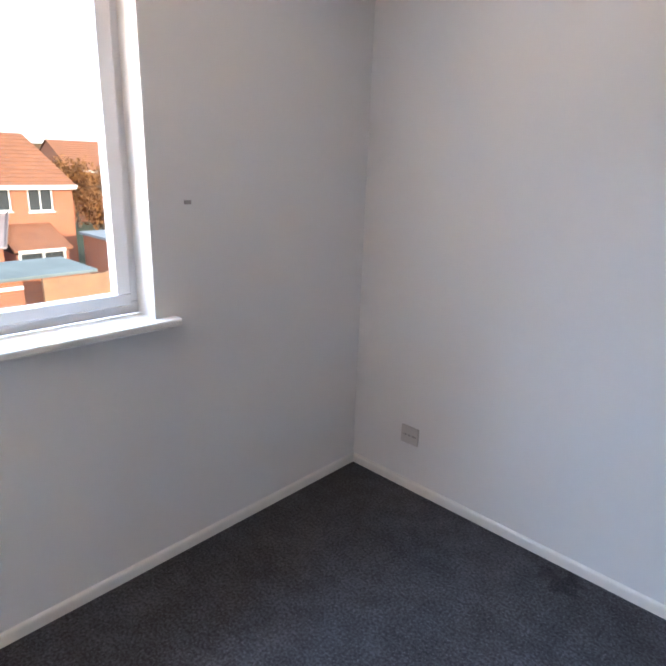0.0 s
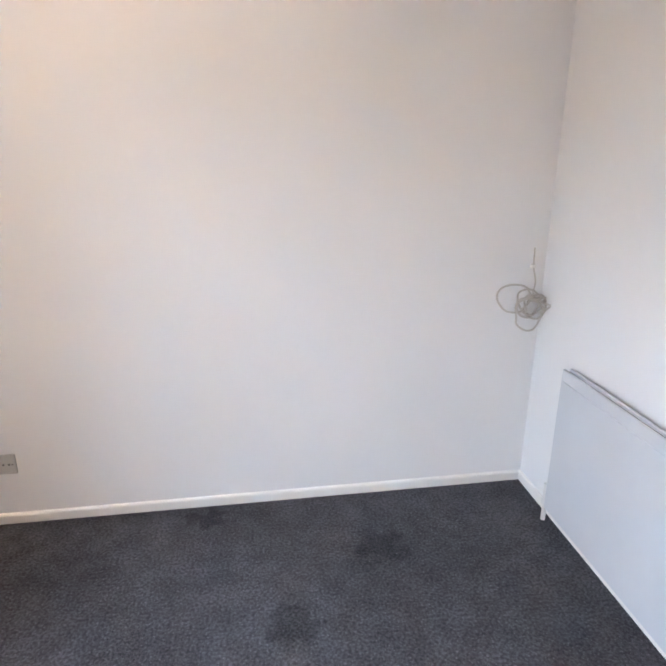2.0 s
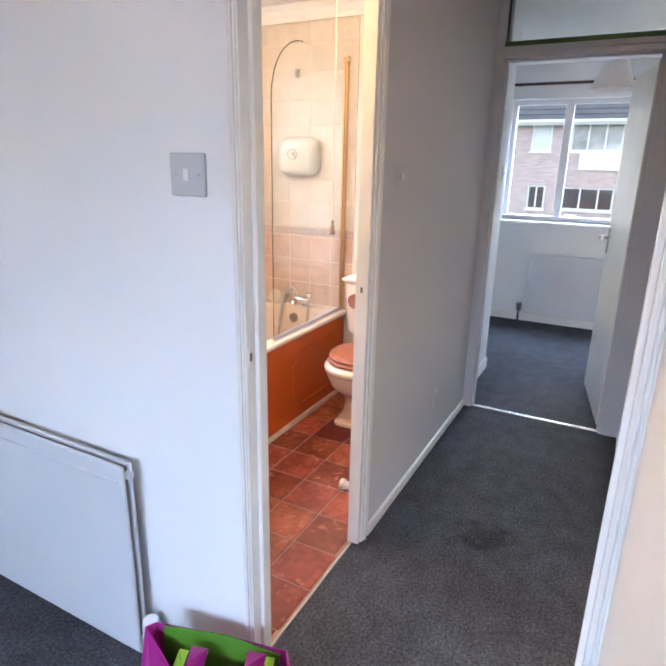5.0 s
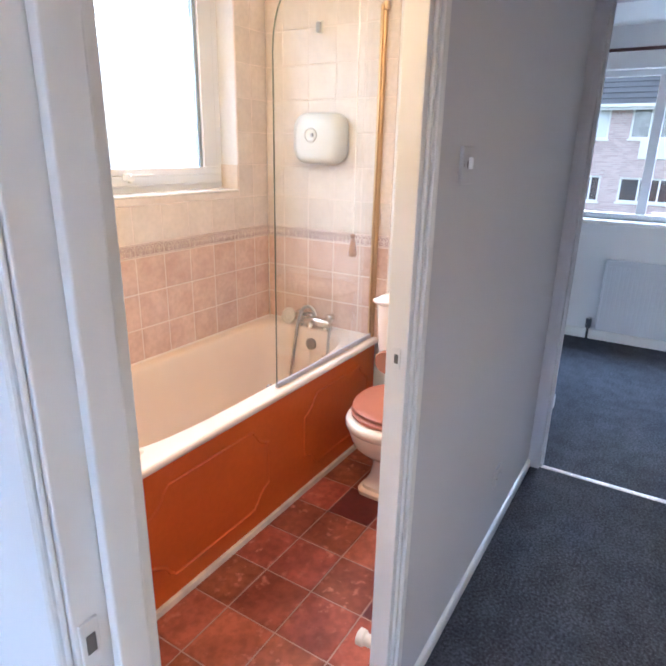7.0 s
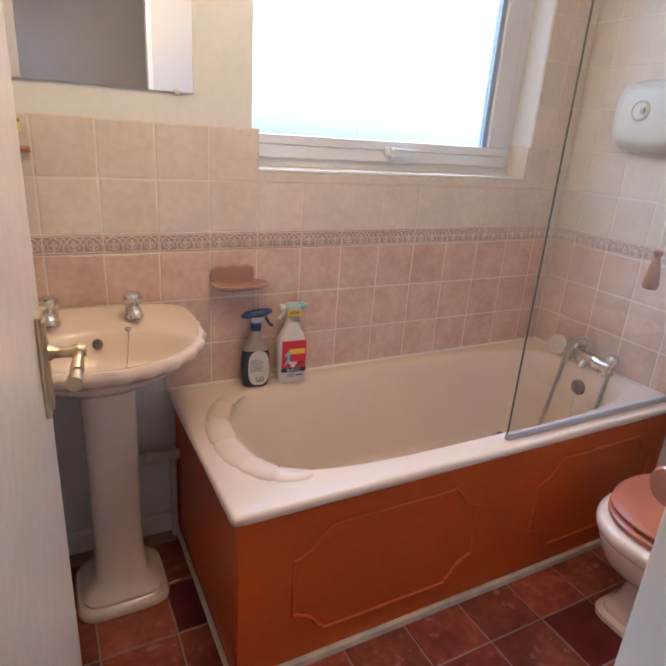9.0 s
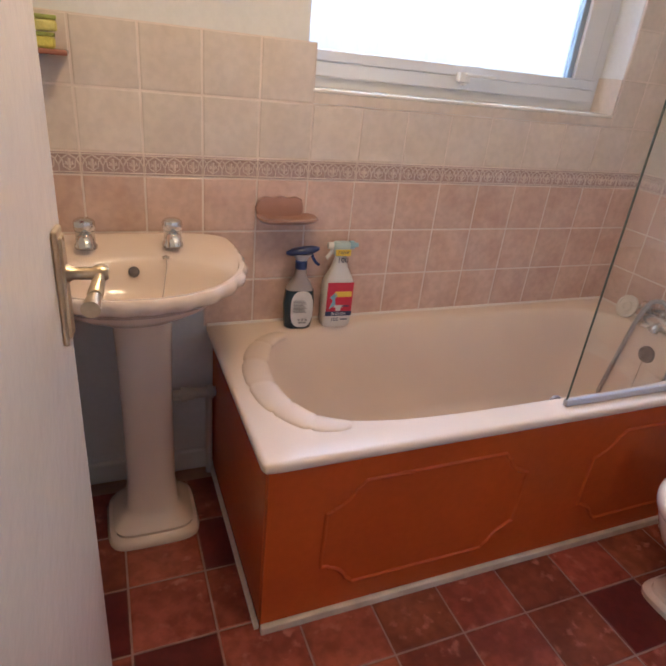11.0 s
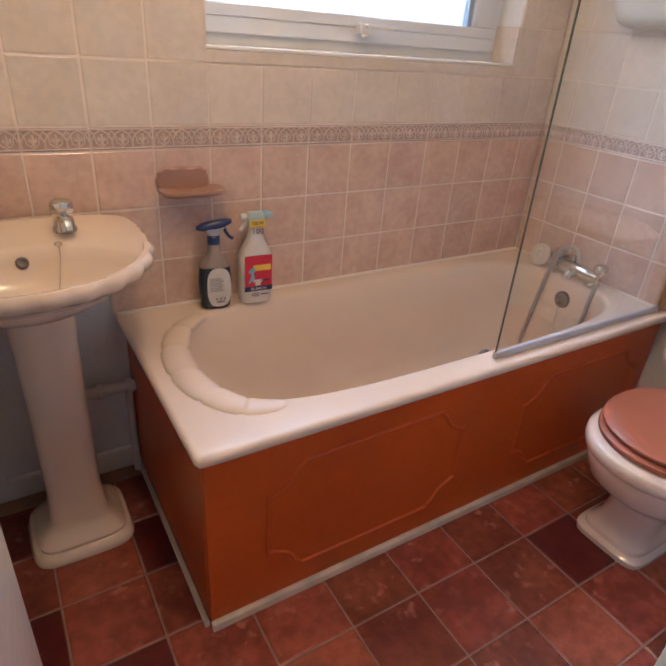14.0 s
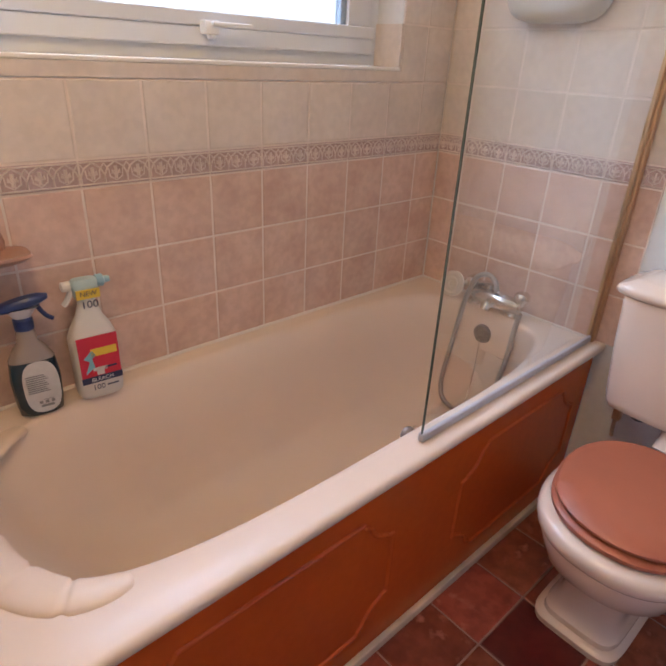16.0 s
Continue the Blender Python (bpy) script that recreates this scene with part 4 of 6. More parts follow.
    pts = smooth_path([(4.905, 2.204, 0.470), (4.88, 2.19, 0.36), (4.80, 2.16, 0.235), (4.66, 2.10, 0.22), (4.48, 2.03, 0.31), (4.36, 1.990, 0.44), (4.27, 1.956, 0.525), (4.212, 1.936, 0.545)], 6)
    tube(bm, pts, 0.0016, 6)
    ob = part("plug_chain", bm, STEEL, b)
    ob.data.transform(inv)
    bm = bmesh.new()
    lathe(bm, [(0.020, 0.0), (0.022, 0.004), (0.020, 0.012), (0.006, 0.016)], 18, (0, 0, 0))
    ob = part("plug", bm, mat("worn_overflow_metal", (0.26, 0.22, 0.20), 0.45), b, smooth=True)
    ob.data.transform(inv @ pose(4.206, 1.934, 0.543, 78, 0, -4))
    return b


bath()


def mixer():
    t = base("bath_mixer_tap", "chrome shower mixer with hose and handset on the bath rim", "bath tap", (4.952, 2.200, 0.572))
    for y in (-0.085, 0.085):
        bm = bmesh.new()
        lathe(bm, [(0.030, 0.0), (0.030, 0.008), (0.023, 0.014), (0.022, 0.032), (0.024, 0.038), (0.022, 0.05)], 18, (0, y, 0))
        part("pillar", bm, CHROME, t, smooth=True)
    bm = bmesh.new()
    tube(bm, [(0, -0.105, 0.034), (-0.004, -0.06, 0.034), (-0.008, 0, 0.036), (-0.004, 0.06, 0.034), (0, 0.105, 0.034)], [0.027, 0.029, 0.032, 0.029, 0.027], 16)
    part("mixer_body", bm, CHROME, t, smooth=True)
    bm = bmesh.new()
    tube(bm, smooth_path([(-0.01, 0.0, 0.034), (-0.032, 0.0, 0.032), (-0.050, 0.0, 0.024), (-0.058, 0, 0.010)], 4), [0.019] * 13, 14)
    part("spout", bm, CHROME, t, smooth=True)
    for y in (-0.105, 0.105):
        bm = bmesh.new()
        lathe(bm, [(0.014, 0.045), (0.016, 0.056), (0.026, 0.062), (0.028, 0.070), (0.027, 0.082), (0.020, 0.090), (0.006, 0.093)], 18, (0, y, 0))
        part("tap_head", bm, CHROME, t, smooth=True)
    bm = bmesh.new()
    lathe(bm, [(0.013, 0.05), (0.015, 0.060), (0.010, 0.066), (0.016, 0.072), (0.012, 0.086), (0.004, 0.088)], 14, (-0.005, 0.024, 0))
    part("diverter", bm, CHROME, t, smooth=True)
    bm = bmesh.new()
    tube(bm, smooth_path([(-0.02, -0.012, 0.070), (-0.02, 0.000, 0.100), (-0.02, 0.03, 0.118), (-0.03, 0.066, 0.10), (-0.045, 0.084, 0.03), (-0.055, 0.094, -0.06), (-0.072, 0.104, -0.20), (-0.10, 0.098, -0.31), (-0.13, 0.05, -0.352), (-0.13, -0.04, -0.352), (-0.095, -0.098, -0.28), (-0.062, -0.112, -0.15), (-0.045, -0.112, -0.05), (-0.020, -0.106, 0.02)], 6), 0.0085, 9)
    part("shower_hose", bm, mat("hose_grey", (0.42, 0.40, 0.38), 0.3, metal=0.7, vary=0.2, scale=200), t, smooth=True)
    bm = bmesh.new()
    tube(bm, smooth_path([(-0.005, 0.005, 0.085), (0.0, 0.05, 0.075), (0.0, 0.10, 0.065), (-0.004, 0.14, 0.052)], 4), 0.0095, 10)
    hs = part("handset", bm, CHROME, t, smooth=True)
    bm = bmesh.new()
    lathe(bm, [(0.020, 0.014), (0.038, 0.008), (0.045, -0.002), (0.045, -0.010), (0.035, -0.013), (0.032, -0.010), (0.024, -0.010), (0.022, -0.014), (0.013, -0.014), (0.011, -0.010), (0.003, -0.010)], 28, (0.0, 0.0, 0.0), "x")
    face = part("spray_face", bm, mat("cream_plastic", (0.62, 0.55, 0.47), 0.35), hs, smooth=True)
    face.data.transform(Matrix.Translation((-0.02, 0.162, 0.045)) @ Matrix.Rotation(radians(18), 4, "Y"))
    for ob in t.children:
        if not ob.name.startswith(("shower_hose", "handset")):
            ob.data.transform(Matrix.Diagonal((1.0, 0.90, 0.98, 1.0)))


mixer()


def shower_screen():
    s = base("shower_screen", "clear glass screen with gold channel standing on the bath rim", "shower screen", (4.6, 1.872, 0.573))
    inv = Matrix.Translation((-4.6, -1.872, -0.573))
    x0, x1, z0, z1, r = 4.180, 4.978, 0.59, 2.11, 0.30
    out = [(x1, z0), (x1, z1)] + [(x0 + r - r * math.sin(a), z1 - r + r * math.cos(a)) for a in [math.radians(d) for d in range(0, 91, 9)]] + [(x0, z0)]
    bm = bmesh.new()
    loft(bm, [[(x, y, z) for x, z in out] for y in (1.869, 1.875)])
    g = part("glass", bm, GLASS, s)
    g.data.transform(inv)
    g.visible_shadow = False
    bm = bmesh.new()
    edge = out[2:]
    tube(bm, [(x - 0.0008, 1.872, z) for x, z in edge], 0.0024, 6)
    e = part("glass_edge", bm, GLASS_EDGE, g)
    e.data.transform(inv)
    bm = bmesh.new()
    add_box(bm, x0 - 0.004, x1, 1.865, 1.880, 0.573, 0.595, 0.004)
    o = part("bottom_seal", bm, SEAL, s)
    o.data.transform(inv)
    bm = bmesh.new()
    add_box(bm, 4.972, 4.998, 1.858, 1.884, 0.573, 2.115, 0.004)
    add_box(bm, 4.955, 4.974, 1.864, 1.880, 0.60, 2.105, 0.003)
    o = part("wall_channel", bm, GOLD, s)
    o.data.transform(inv)
    bm = bmesh.new()
    lathe(bm, [(0.013, 0.0), (0.015, 0.006), (0.015, 0.03), (0.008, 0.036)], 16, (4.975, 1.858, 2.085), "z")
    o = part("channel_cap", bm, GOLD, s)
    o.data.transform(inv)


shower_screen()


# ---- basin ----
def basin():
    b = base("pedestal_basin", "cream pedestal wash basin with a scalloped rim", "wash basin", (3.08, 2.33, 0))
    n = 120

    def rim(s, z, scal=0.0, dy=0.0):
        pts = []
        for i in range(n):
            t = 2 * math.pi * i / n
            c, sn = math.cos(t), math.sin(t)
            if sn < 0:
                p, bb = 2.15, 0.285
            else:
                p, bb = 5.5, 0.212
            r = (abs(c) ** p + abs(sn) ** p) ** (-1 / p)
            k = 1 + (scal * math.cos(t * 26) if sn < 0.35 else scal * 0.8 * math.cos(t * 18))
            pts.append((0.285 * c * r * s * k, (bb * sn * r) * (s if sn < 0 else s ** 0.3 if s < 1 else 1) * (k if sn < 0 else 1) + dy, z))
        return pts

    def bowl(s, z, dy=0.0):
        return [(0.225 * math.cos(2 * math.pi * i / n) * s, -0.105 + dy + 0.135 * math.sin(2 * math.pi * i / n) * s, z) for i in range(n)]
    rings = [oval(0, 0.02, 0.075, 0.075, 0.755, 2.5, n), oval(0, 0.01, 0.12, 0.10, 0.775, 2.3, n), rim(0.78, 0.812, 0.004), rim(0.92, 0.838, 0.010), rim(0.985, 0.850, 0.013), rim(1.0, 0.862, 0.013), rim(0.995, 0.874, 0.012), rim(0.97, 0.881, 0.006), rim(0.93, 0.880, 0.0), bowl(1.08, 0.872), bowl(1.0, 0.862), bowl(0.93, 0.84), bowl(0.78, 0.80), bowl(0.5, 0.768), bowl(0.12, 0.758)]
    bm = bmesh.new()
    loft(bm, rings)
    part("bowl", bm, CERAMIC, b, smooth=True)
    bm = bmesh.new()
    seq = ((0.135, 0.125, 0.0, 5), (0.137, 0.127, 0.012, 5), (0.130, 0.120, 0.028, 5), (0.116, 0.108, 0.034, 5), (0.118, 0.110, 0.046, 5), (0.106, 0.098, 0.062, 5), (0.092, 0.086, 0.078, 4.5), (0.076, 0.078, 0.10, 4.2), (0.070, 0.075, 0.20, 4), (0.070, 0.076, 0.45, 4), (0.073, 0.082, 0.65, 4), (0.079, 0.092, 0.775, 4))
    loft(bm, [oval(0.016, 0.01, a, c, z, p, 56) for a, c, z, p in seq])
    part("pedestal", bm, CERAMIC, b, smooth=True)
    for x in (-0.105, 0.112):
        bm = bmesh.new()
        lathe(bm, [(0.028, 0.878), (0.028, 0.886), (0.0235, 0.891), (0.0235, 0.918), (0.0245, 0.924)], 18, (x, 0.10, 0))
        tap = part("tap", bm, CHROME, b, smooth=True)
        bm = bmesh.new()
        tube(bm, smooth_path([(x, 0.105, 0.903), (x, 0.08, 0.908), (x, 0.058, 0.902), (x, 0.050, 0.889)], 4), 0.018, 14)
        part("spout", bm, CHROME, tap, smooth=True)
        bm = bmesh.new()
        lathe(bm, [(0.022, 0.922), (0.0255, 0.928), (0.0265, 0.938), (0.025, 0.949), (0.017, 0.955), (0.006, 0.957)], 14, (x, 0.10, 0))
        part("tap_head", bm, CHROME, tap, smooth=True)
    bm = bmesh.new()
    lathe(bm, [(0.014, 0.012), (0.014, 0.004), (0.010, 0.001), (0.004, 0.004)], 20, (0, 0, 0), "y")
    ob = part("overflow", bm, mat("grey_overflow_plastic", (0.13, 0.105, 0.10), 0.5), b)
    ob.data.transform(pose(0.004, 0.012, 0.842, -40))
    bm = bmesh.new()
    tube(bm, smooth_path([(0.085, 0.022, 0.872), (0.085, 0.012, 0.862), (0.08, -0.01, 0.835), (0.06, -0.07, 0.785), (0.02, -0.10, 0.768)], 5), 0.0015, 6)
    part("plug_chain", bm, mat("dull_chain", (0.30, 0.24, 0.19), 0.4, metal=0.5), b)
    bm = bmesh.new()
    lathe(bm, [(0.009, 0.0), (0.009, 0.005), (0.004, 0.008)], 12, (0.085, 0.024, 0.869))
    part("chain_stay", bm, STEEL, b, smooth=True)


basin()

w = base("waste_pipe", "white painted waste pipe running behind the basin pedestal", "pipe", (3.2, 2.50, 0.30))
bm = bmesh.new()
tube(bm, [(-0.06, 0, 0.05), (0.04, 0, 0.05), (0.13, 0, 0.05)], 0.017, 12)
part("pipe", bm, mat("pipe_paint", (0.60, 0.55, 0.48), 0.5), w, smooth=True)
for x, r in ((0.02, 0.025), (0.04, 0.021), (0.105, 0.024)):
    bm = bmesh.new()
    lathe(bm, [(r, x - 0.009), (r, x + 0.009)], 16, (0, 0, 0.05), "x")
    part("pipe_joint", bm, mat("pipe_paint", (0.60, 0.55, 0.48), 0.5), w)
bm = bmesh.new()
tube(bm, [(0.105, 0.02, -0.30), (0.105, 0.02, 0.03)], 0.012, 10)
part("supply_pipe", bm, mat("pipe_paint", (0.60, 0.55, 0.48), 0.5), w, smooth=True)


# ---- toilet ----
def toilet():
    t = base("toilet", "cream close-coupled toilet with a terracotta seat, lid closed", "toilet", (4.58, 1.52, 0))
    n = 64

    def egg(cx, a_front, a_back, b, z, p=2.2, cy=0.0):
        pts = []
        for i in range(n):
            th = 2 * math.pi * i / n
            c, s = math.cos(th), math.sin(th)
            r = (abs(c) ** p + abs(s) ** p) ** (-1 / p)
            pts.append((cx + (a_back if c > 0 else a_front) * c * r, cy + b * s * r, z))
        return pts
    bm = bmesh.new()
    rings = [egg(0.04, 0.160, 0.19, 0.112, 0.0, 6, 0.018), egg(0.04, 0.162, 0.19, 0.114, 0.020, 6, 0.018), egg(0.04, 0.156, 0.185, 0.108, 0.026, 6, 0.018), egg(0.04, 0.145, 0.18, 0.098, 0.030, 5.5, 0.018), egg(0.04, 0.143, 0.18, 0.097, 0.046, 5.5, 0.018), egg(0.045, 0.132, 0.175, 0.088, 0.056, 5, 0.018), egg(0.05, 0.122, 0.165, 0.080, 0.085, 4.5, 0.016), egg(0.05, 0.116, 0.165, 0.080, 0.135, 3.6, 0.012), egg(0.045, 0.124, 0.165, 0.094, 0.170, 2.8, 0.008), egg(0.03, 0.154, 0.18, 0.122, 0.205, 2.4, 0.002), egg(0.015, 0.186, 0.20, 0.148, 0.238, 2.3), egg(0.0, 0.212, 0.22, 0.168, 0.278, 2.3), egg(0.0, 0.226, 0.225, 0.180, 0.318, 2.3), egg(-0.005, 0.229, 0.235, 0.186, 0.344, 2.3), egg(-0.005, 0.228, 0.245, 0.187, 0.352, 2.3), egg(-0.005, 0.234, 0.250, 0.193, 0.357, 2.3), egg(-0.005, 0.241, 0.254, 0.198, 0.368, 2.3), egg(-0.005, 0.243, 0.255, 0.200, 0.382, 2.3), egg(-0.005, 0.241, 0.254, 0.198, 0.394, 2.3), egg(-0.005, 0.234, 0.25, 0.192, 0.402, 2.3), egg(-0.005, 0.222, 0.245, 0.182, 0.406, 2.3), egg(0.0, 0.16, 0.16, 0.13, 0.405, 2.2), egg(0.0, 0.14, 0.15, 0.11, 0.34, 2.2)]
    loft(bm, rings)
    part("pan", bm, CERAMIC, t, smooth=True)
    bm = bmesh.new()
    loft(bm, [egg(0, 0.216, 0.18, 0.177, 0.409), egg(0, 0.221, 0.185, 0.182, 0.415), egg(0, 0.221, 0.185, 0.182, 0.424), egg(0, 0.214, 0.18, 0.176, 0.430)])
    part("seat", bm, SEAT, t, smooth=True)
    bm = bmesh.new()
    loft(bm, [egg(0.003, 0.206, 0.18, 0.170, 0.434), egg(0.003, 0.214, 0.186, 0.178, 0.438), egg(0.003, 0.216, 0.188, 0.180, 0.446), egg(0.003, 0.209, 0.182, 0.174, 0.453), egg(0.003, 0.16, 0.14, 0.13, 0.457), egg(0.003, 0.05, 0.05, 0.04, 0.458)])
    part("lid", bm, SEAT, t, smooth=True)
    for y in (-0.07, 0.07):
        bm = bmesh.new()
        lathe(bm, [(0.012, 0.405), (0.012, 0.435), (0.008, 0.438)], 12, (0.195, y, 0))
        part("seat_hinge", bm, BRASS, t)
    bm = bmesh.new()
    rs = []
    for z, a, bb in ((0.475, 0.078, 0.19), (0.48, 0.084, 0.198), (0.50, 0.088, 0.205), (0.65, 0.090, 0.222), (0.80, 0.092, 0.232)):
        rs.append(oval(0.325, 0.015, a, bb, z, 9, 56))
    loft(bm, rs)
    part("cistern", bm, CERAMIC, t, smooth=True)
    bm = bmesh.new()

    def wavy(s, z, k):
        return [(x, y, z) for x, y, _ in [(0.325 + (px - 0.325) * (1 + k * math.cos(i * 2 * math.pi / 96 * 20)), 0.015 + (py - 0.015) * (1 + k * 0.5 * math.cos(i * 2 * math.pi / 96 * 20)), 0) for i, (px, py, _) in enumerate(oval(0.325, 0.015, 0.100 * s, 0.250 * s, 0, 8, 96))]]
    loft(bm, [wavy(0.94, 0.80, 0), wavy(1.0, 0.806, 0.012), wavy(1.02, 0.816, 0.016), wavy(1.0, 0.826, 0.012), wavy(0.93, 0.833, 0.004), wavy(0.86, 0.845, 0), wavy(0.80, 0.849, 0)])
    part("cistern_lid", bm, CERAMIC, t, smooth=True)
    bm = bmesh.new()
    tube(bm, [(0.30, 0.02, 0.475), (0.29, 0.02, 0.44), (0.27, 0.02, 0.405)], [0.05, 0.045, 0.05], 16)
    part("flush_neck", bm, CERAMIC, t, smooth=True)
    bm = bmesh.new()
    lathe(bm, [(0.020, 0.45), (0.020, 0.475), (0.012, 0.478)], 14, (0.30, 0.13, 0))
    part("wing_nut", bm, mat("black_plastic", (0.03, 0.03, 0.035), 0.4), t)
    bm = bmesh.new()
    tube(bm, smooth_path([(0.36, 0.195, 0.49), (0.355, 0.20, 0.42), (0.37, 0.205, 0.35), (0.40, 0.21, 0.30)], 4), 0.006, 8)
    part("supply_pipe", bm, BRASS, t, smooth=True)
    boxes("isolating_valve", [(0.345, 0.367, 0.188, 0.212, 0.385, 0.43)], BRASS, t, 0.004)


toilet()


# ---- bathroom fittings ----
h = base("water_heater", "rounded white wall heater with a round dial on the tiled wall", "heater", (5.0, 2.19, 1.55))
bm = bmesh.new()
loft(bm, [[(-d, x, z) for x, z, _ in oval(0, 0, a, c, 0, p, 56)] for d, a, c, p in ((0.0, 0.140, 0.115, 4), (0.02, 0.148, 0.122, 4), (0.055, 0.146, 0.120, 3.8), (0.08, 0.132, 0.108, 3.5), (0.092, 0.10, 0.082, 3.2), (0.095, 0.03, 0.03, 2.5))])
part("casing", bm, mat("heater_plastic", (0.56, 0.525, 0.46), 0.3, vary=0.03), h, smooth=True)
bm = bmesh.new()
lathe(bm, [(0.036, -0.090), (0.036, -0.100), (0.030, -0.104), (0.026, -0.099), (0.010, -0.098)], 24, (0, 0.02, 0.015), "x")
part("dial", bm, mat("heater_plastic", (0.56, 0.525, 0.46), 0.3), h, smooth=True)
boxes("dial_pointer", [(-0.108, -0.098, 0.0, 0.014, 0.006, 0.024)], mat("grey_plastic", (0.32, 0.32, 0.33), 0.4), h, 0.002)
boxes("indicator", [(-0.090, -0.084, 0.02, 0.045, -0.082, -0.076)], mat("grey_plastic", (0.32, 0.32, 0.33), 0.4), h, 0.001)

k = base("wall_hook", "small grey plastic hook on the tiled wall above the heater", "hook", (5.0, 2.215, 2.05))
boxes("hook_plate", [(-0.012, 0.0, -0.012, 0.014, -0.028, 0.028)], mat("hook_white", (0.6, 0.58, 0.5), 0.4), k, 0.003)
boxes("hook_arm", [(-0.035, -0.012, -0.010, 0.010, -0.026, 0.018)], mat("grey_plastic", (0.32, 0.32, 0.33), 0.4), k, 0.004)


def cord():
    c = base("pull_cord", "light pull cord with a turned wooden-look acorn handle", "pull cord", (3.76, 1.30, 1.245))
    bm = bmesh.new()
    tube(bm, [(0, 0, 0.045), (0, 0, 0.6), (0, 0, 1.17)], 0.0018, 6)
    part("cord", bm, mat("cord_white", (0.65, 0.6, 0.52), 0.7), c)
    bm = bmesh.new()
    lathe(bm, [(0.004, 0.050), (0.008, 0.048), (0.008, 0.042), (0.005, 0.039), (0.008, 0.030), (0.012, 0.012), (0.014, -0.001), (0.012, -0.007), (0.005, -0.009)], 18)
    acorn = part("acorn_handle", bm, mat("acorn_brown", (0.33, 0.22, 0.17), 0.3, vary=0.1, scale=30), c, smooth=True)
    acorn.data.transform(Matrix.Diagonal((0.82, 0.82, 1.0, 1.0)))
    bm = bmesh.new()
    lathe(bm, [(0.030, 1.140), (0.035, 1.15), (0.035, 1.175)], 20)
    part("ceiling_pull_switch", bm, PLASTIC, c)


cord()


def soap_dish():
    d = base("soap_dish", "terracotta ceramic soap dish fixed to the pink tiles", "soap dish", (3.527, 2.55, 0.955))
    m = mat("dull_pink_glaze", (0.37, 0.205, 0.155), 0.3, vary=0.06, scale=12, coat=0.2)
    bm = bmesh.new()
    out = [(-0.072, -0.032), (-0.078, 0.0), (-0.072, 0.026), (-0.050, 0.036), (-0.022, 0.033), (0.0, 0.038), (0.022, 0.033), (0.048, 0.037), (0.066, 0.028), (0.072, 0.0), (0.068, -0.032)]
    loft(bm, [[(x, 0, z) for x, z in out], [(x, -0.010, z) for x, z in out], [(x * 0.94, -0.014, z * 0.93) for x, z in out]])
    part("back_plate", bm, m, d)
    bm = bmesh.new()
    loft(bm, [oval(0.012, -0.035, 0.068, 0.034, -0.036, 4, 40), oval(0.010, -0.042, 0.084, 0.044, -0.029, 4, 40), oval(0.012, -0.045, 0.094, 0.048, -0.020, 4, 40), oval(0.012, -0.045, 0.092, 0.046, -0.015, 4, 40), oval(0.012, -0.043, 0.078, 0.034, -0.018, 3, 40), oval(0.012, -0.042, 0.060, 0.025, -0.025, 3, 40)])
    lathe(bm, [(0.003, -0.0145), (0.003, -0.0160), (0.001, -0.0165)], 8, (0.012, 0, 0.012), "y")
    part("dish", bm, m, d, smooth=True)


soap_dish()

t = base("toilet_roll_holder", "terracotta ceramic toilet roll holder on the wall by the door", "toilet roll holder", (3.81, 1.084, 0.98))
for x in (-0.07, 0.07):
    bm = bmesh.new()
    lathe(bm, [(0.028, x - 0.008), (0.031, x - 0.004), (0.031, x + 0.004), (0.028, x + 0.008)], 24, (0, 0.095, 0), "x")
    part("end_disc", bm, mat("terracotta_glaze", (0.33, 0.135, 0.085), 0.25, vary=0.06, scale=12, coat=0.3), t, smooth=True)
    boxes("arm", [(x - 0.007, x + 0.007, 0.0, 0.075, -0.018, 0.018)], mat("terracotta_glaze", (0.33, 0.135, 0.085), 0.25), t, 0.004)
bm = bmesh.new()
tube(bm, [(-0.062, 0.095, 0), (0, 0.095, 0), (0.062, 0.095, 0)], 0.009, 12)
part("roller", bm, mat("cream_plastic", (0.62, 0.55, 0.47), 0.35), t, smooth=True)


def text_obj(name, body, size, parent, m, matrix):
    c = bpy.data.curves.new(name, "FONT")
    c.body, c.size, c.extrude = body, size, 0.0002
    c.align_x, c.align_y = "CENTER", "CENTER"
    tmp = bpy.data.objects.new("tmp", c)
    scene.collection.objects.link(tmp)
    bpy.context.view_layer.update()
    me = bpy.data.meshes.new_from_object(tmp.evaluated_get(bpy.context.evaluated_depsgraph_get()))
    bpy.data.objects.remove(tmp)
    me.materials.clear()
    me.materials.append(m)
    ob = new(name, me)
    ob.data.transform(matrix)
    ob.parent = parent
    return ob


def stretch(thing, wide, high):
    for ob in thing.children_recursive:
        ob.data.transform(Matrix.Diagonal((wide, wide, high, 1)))


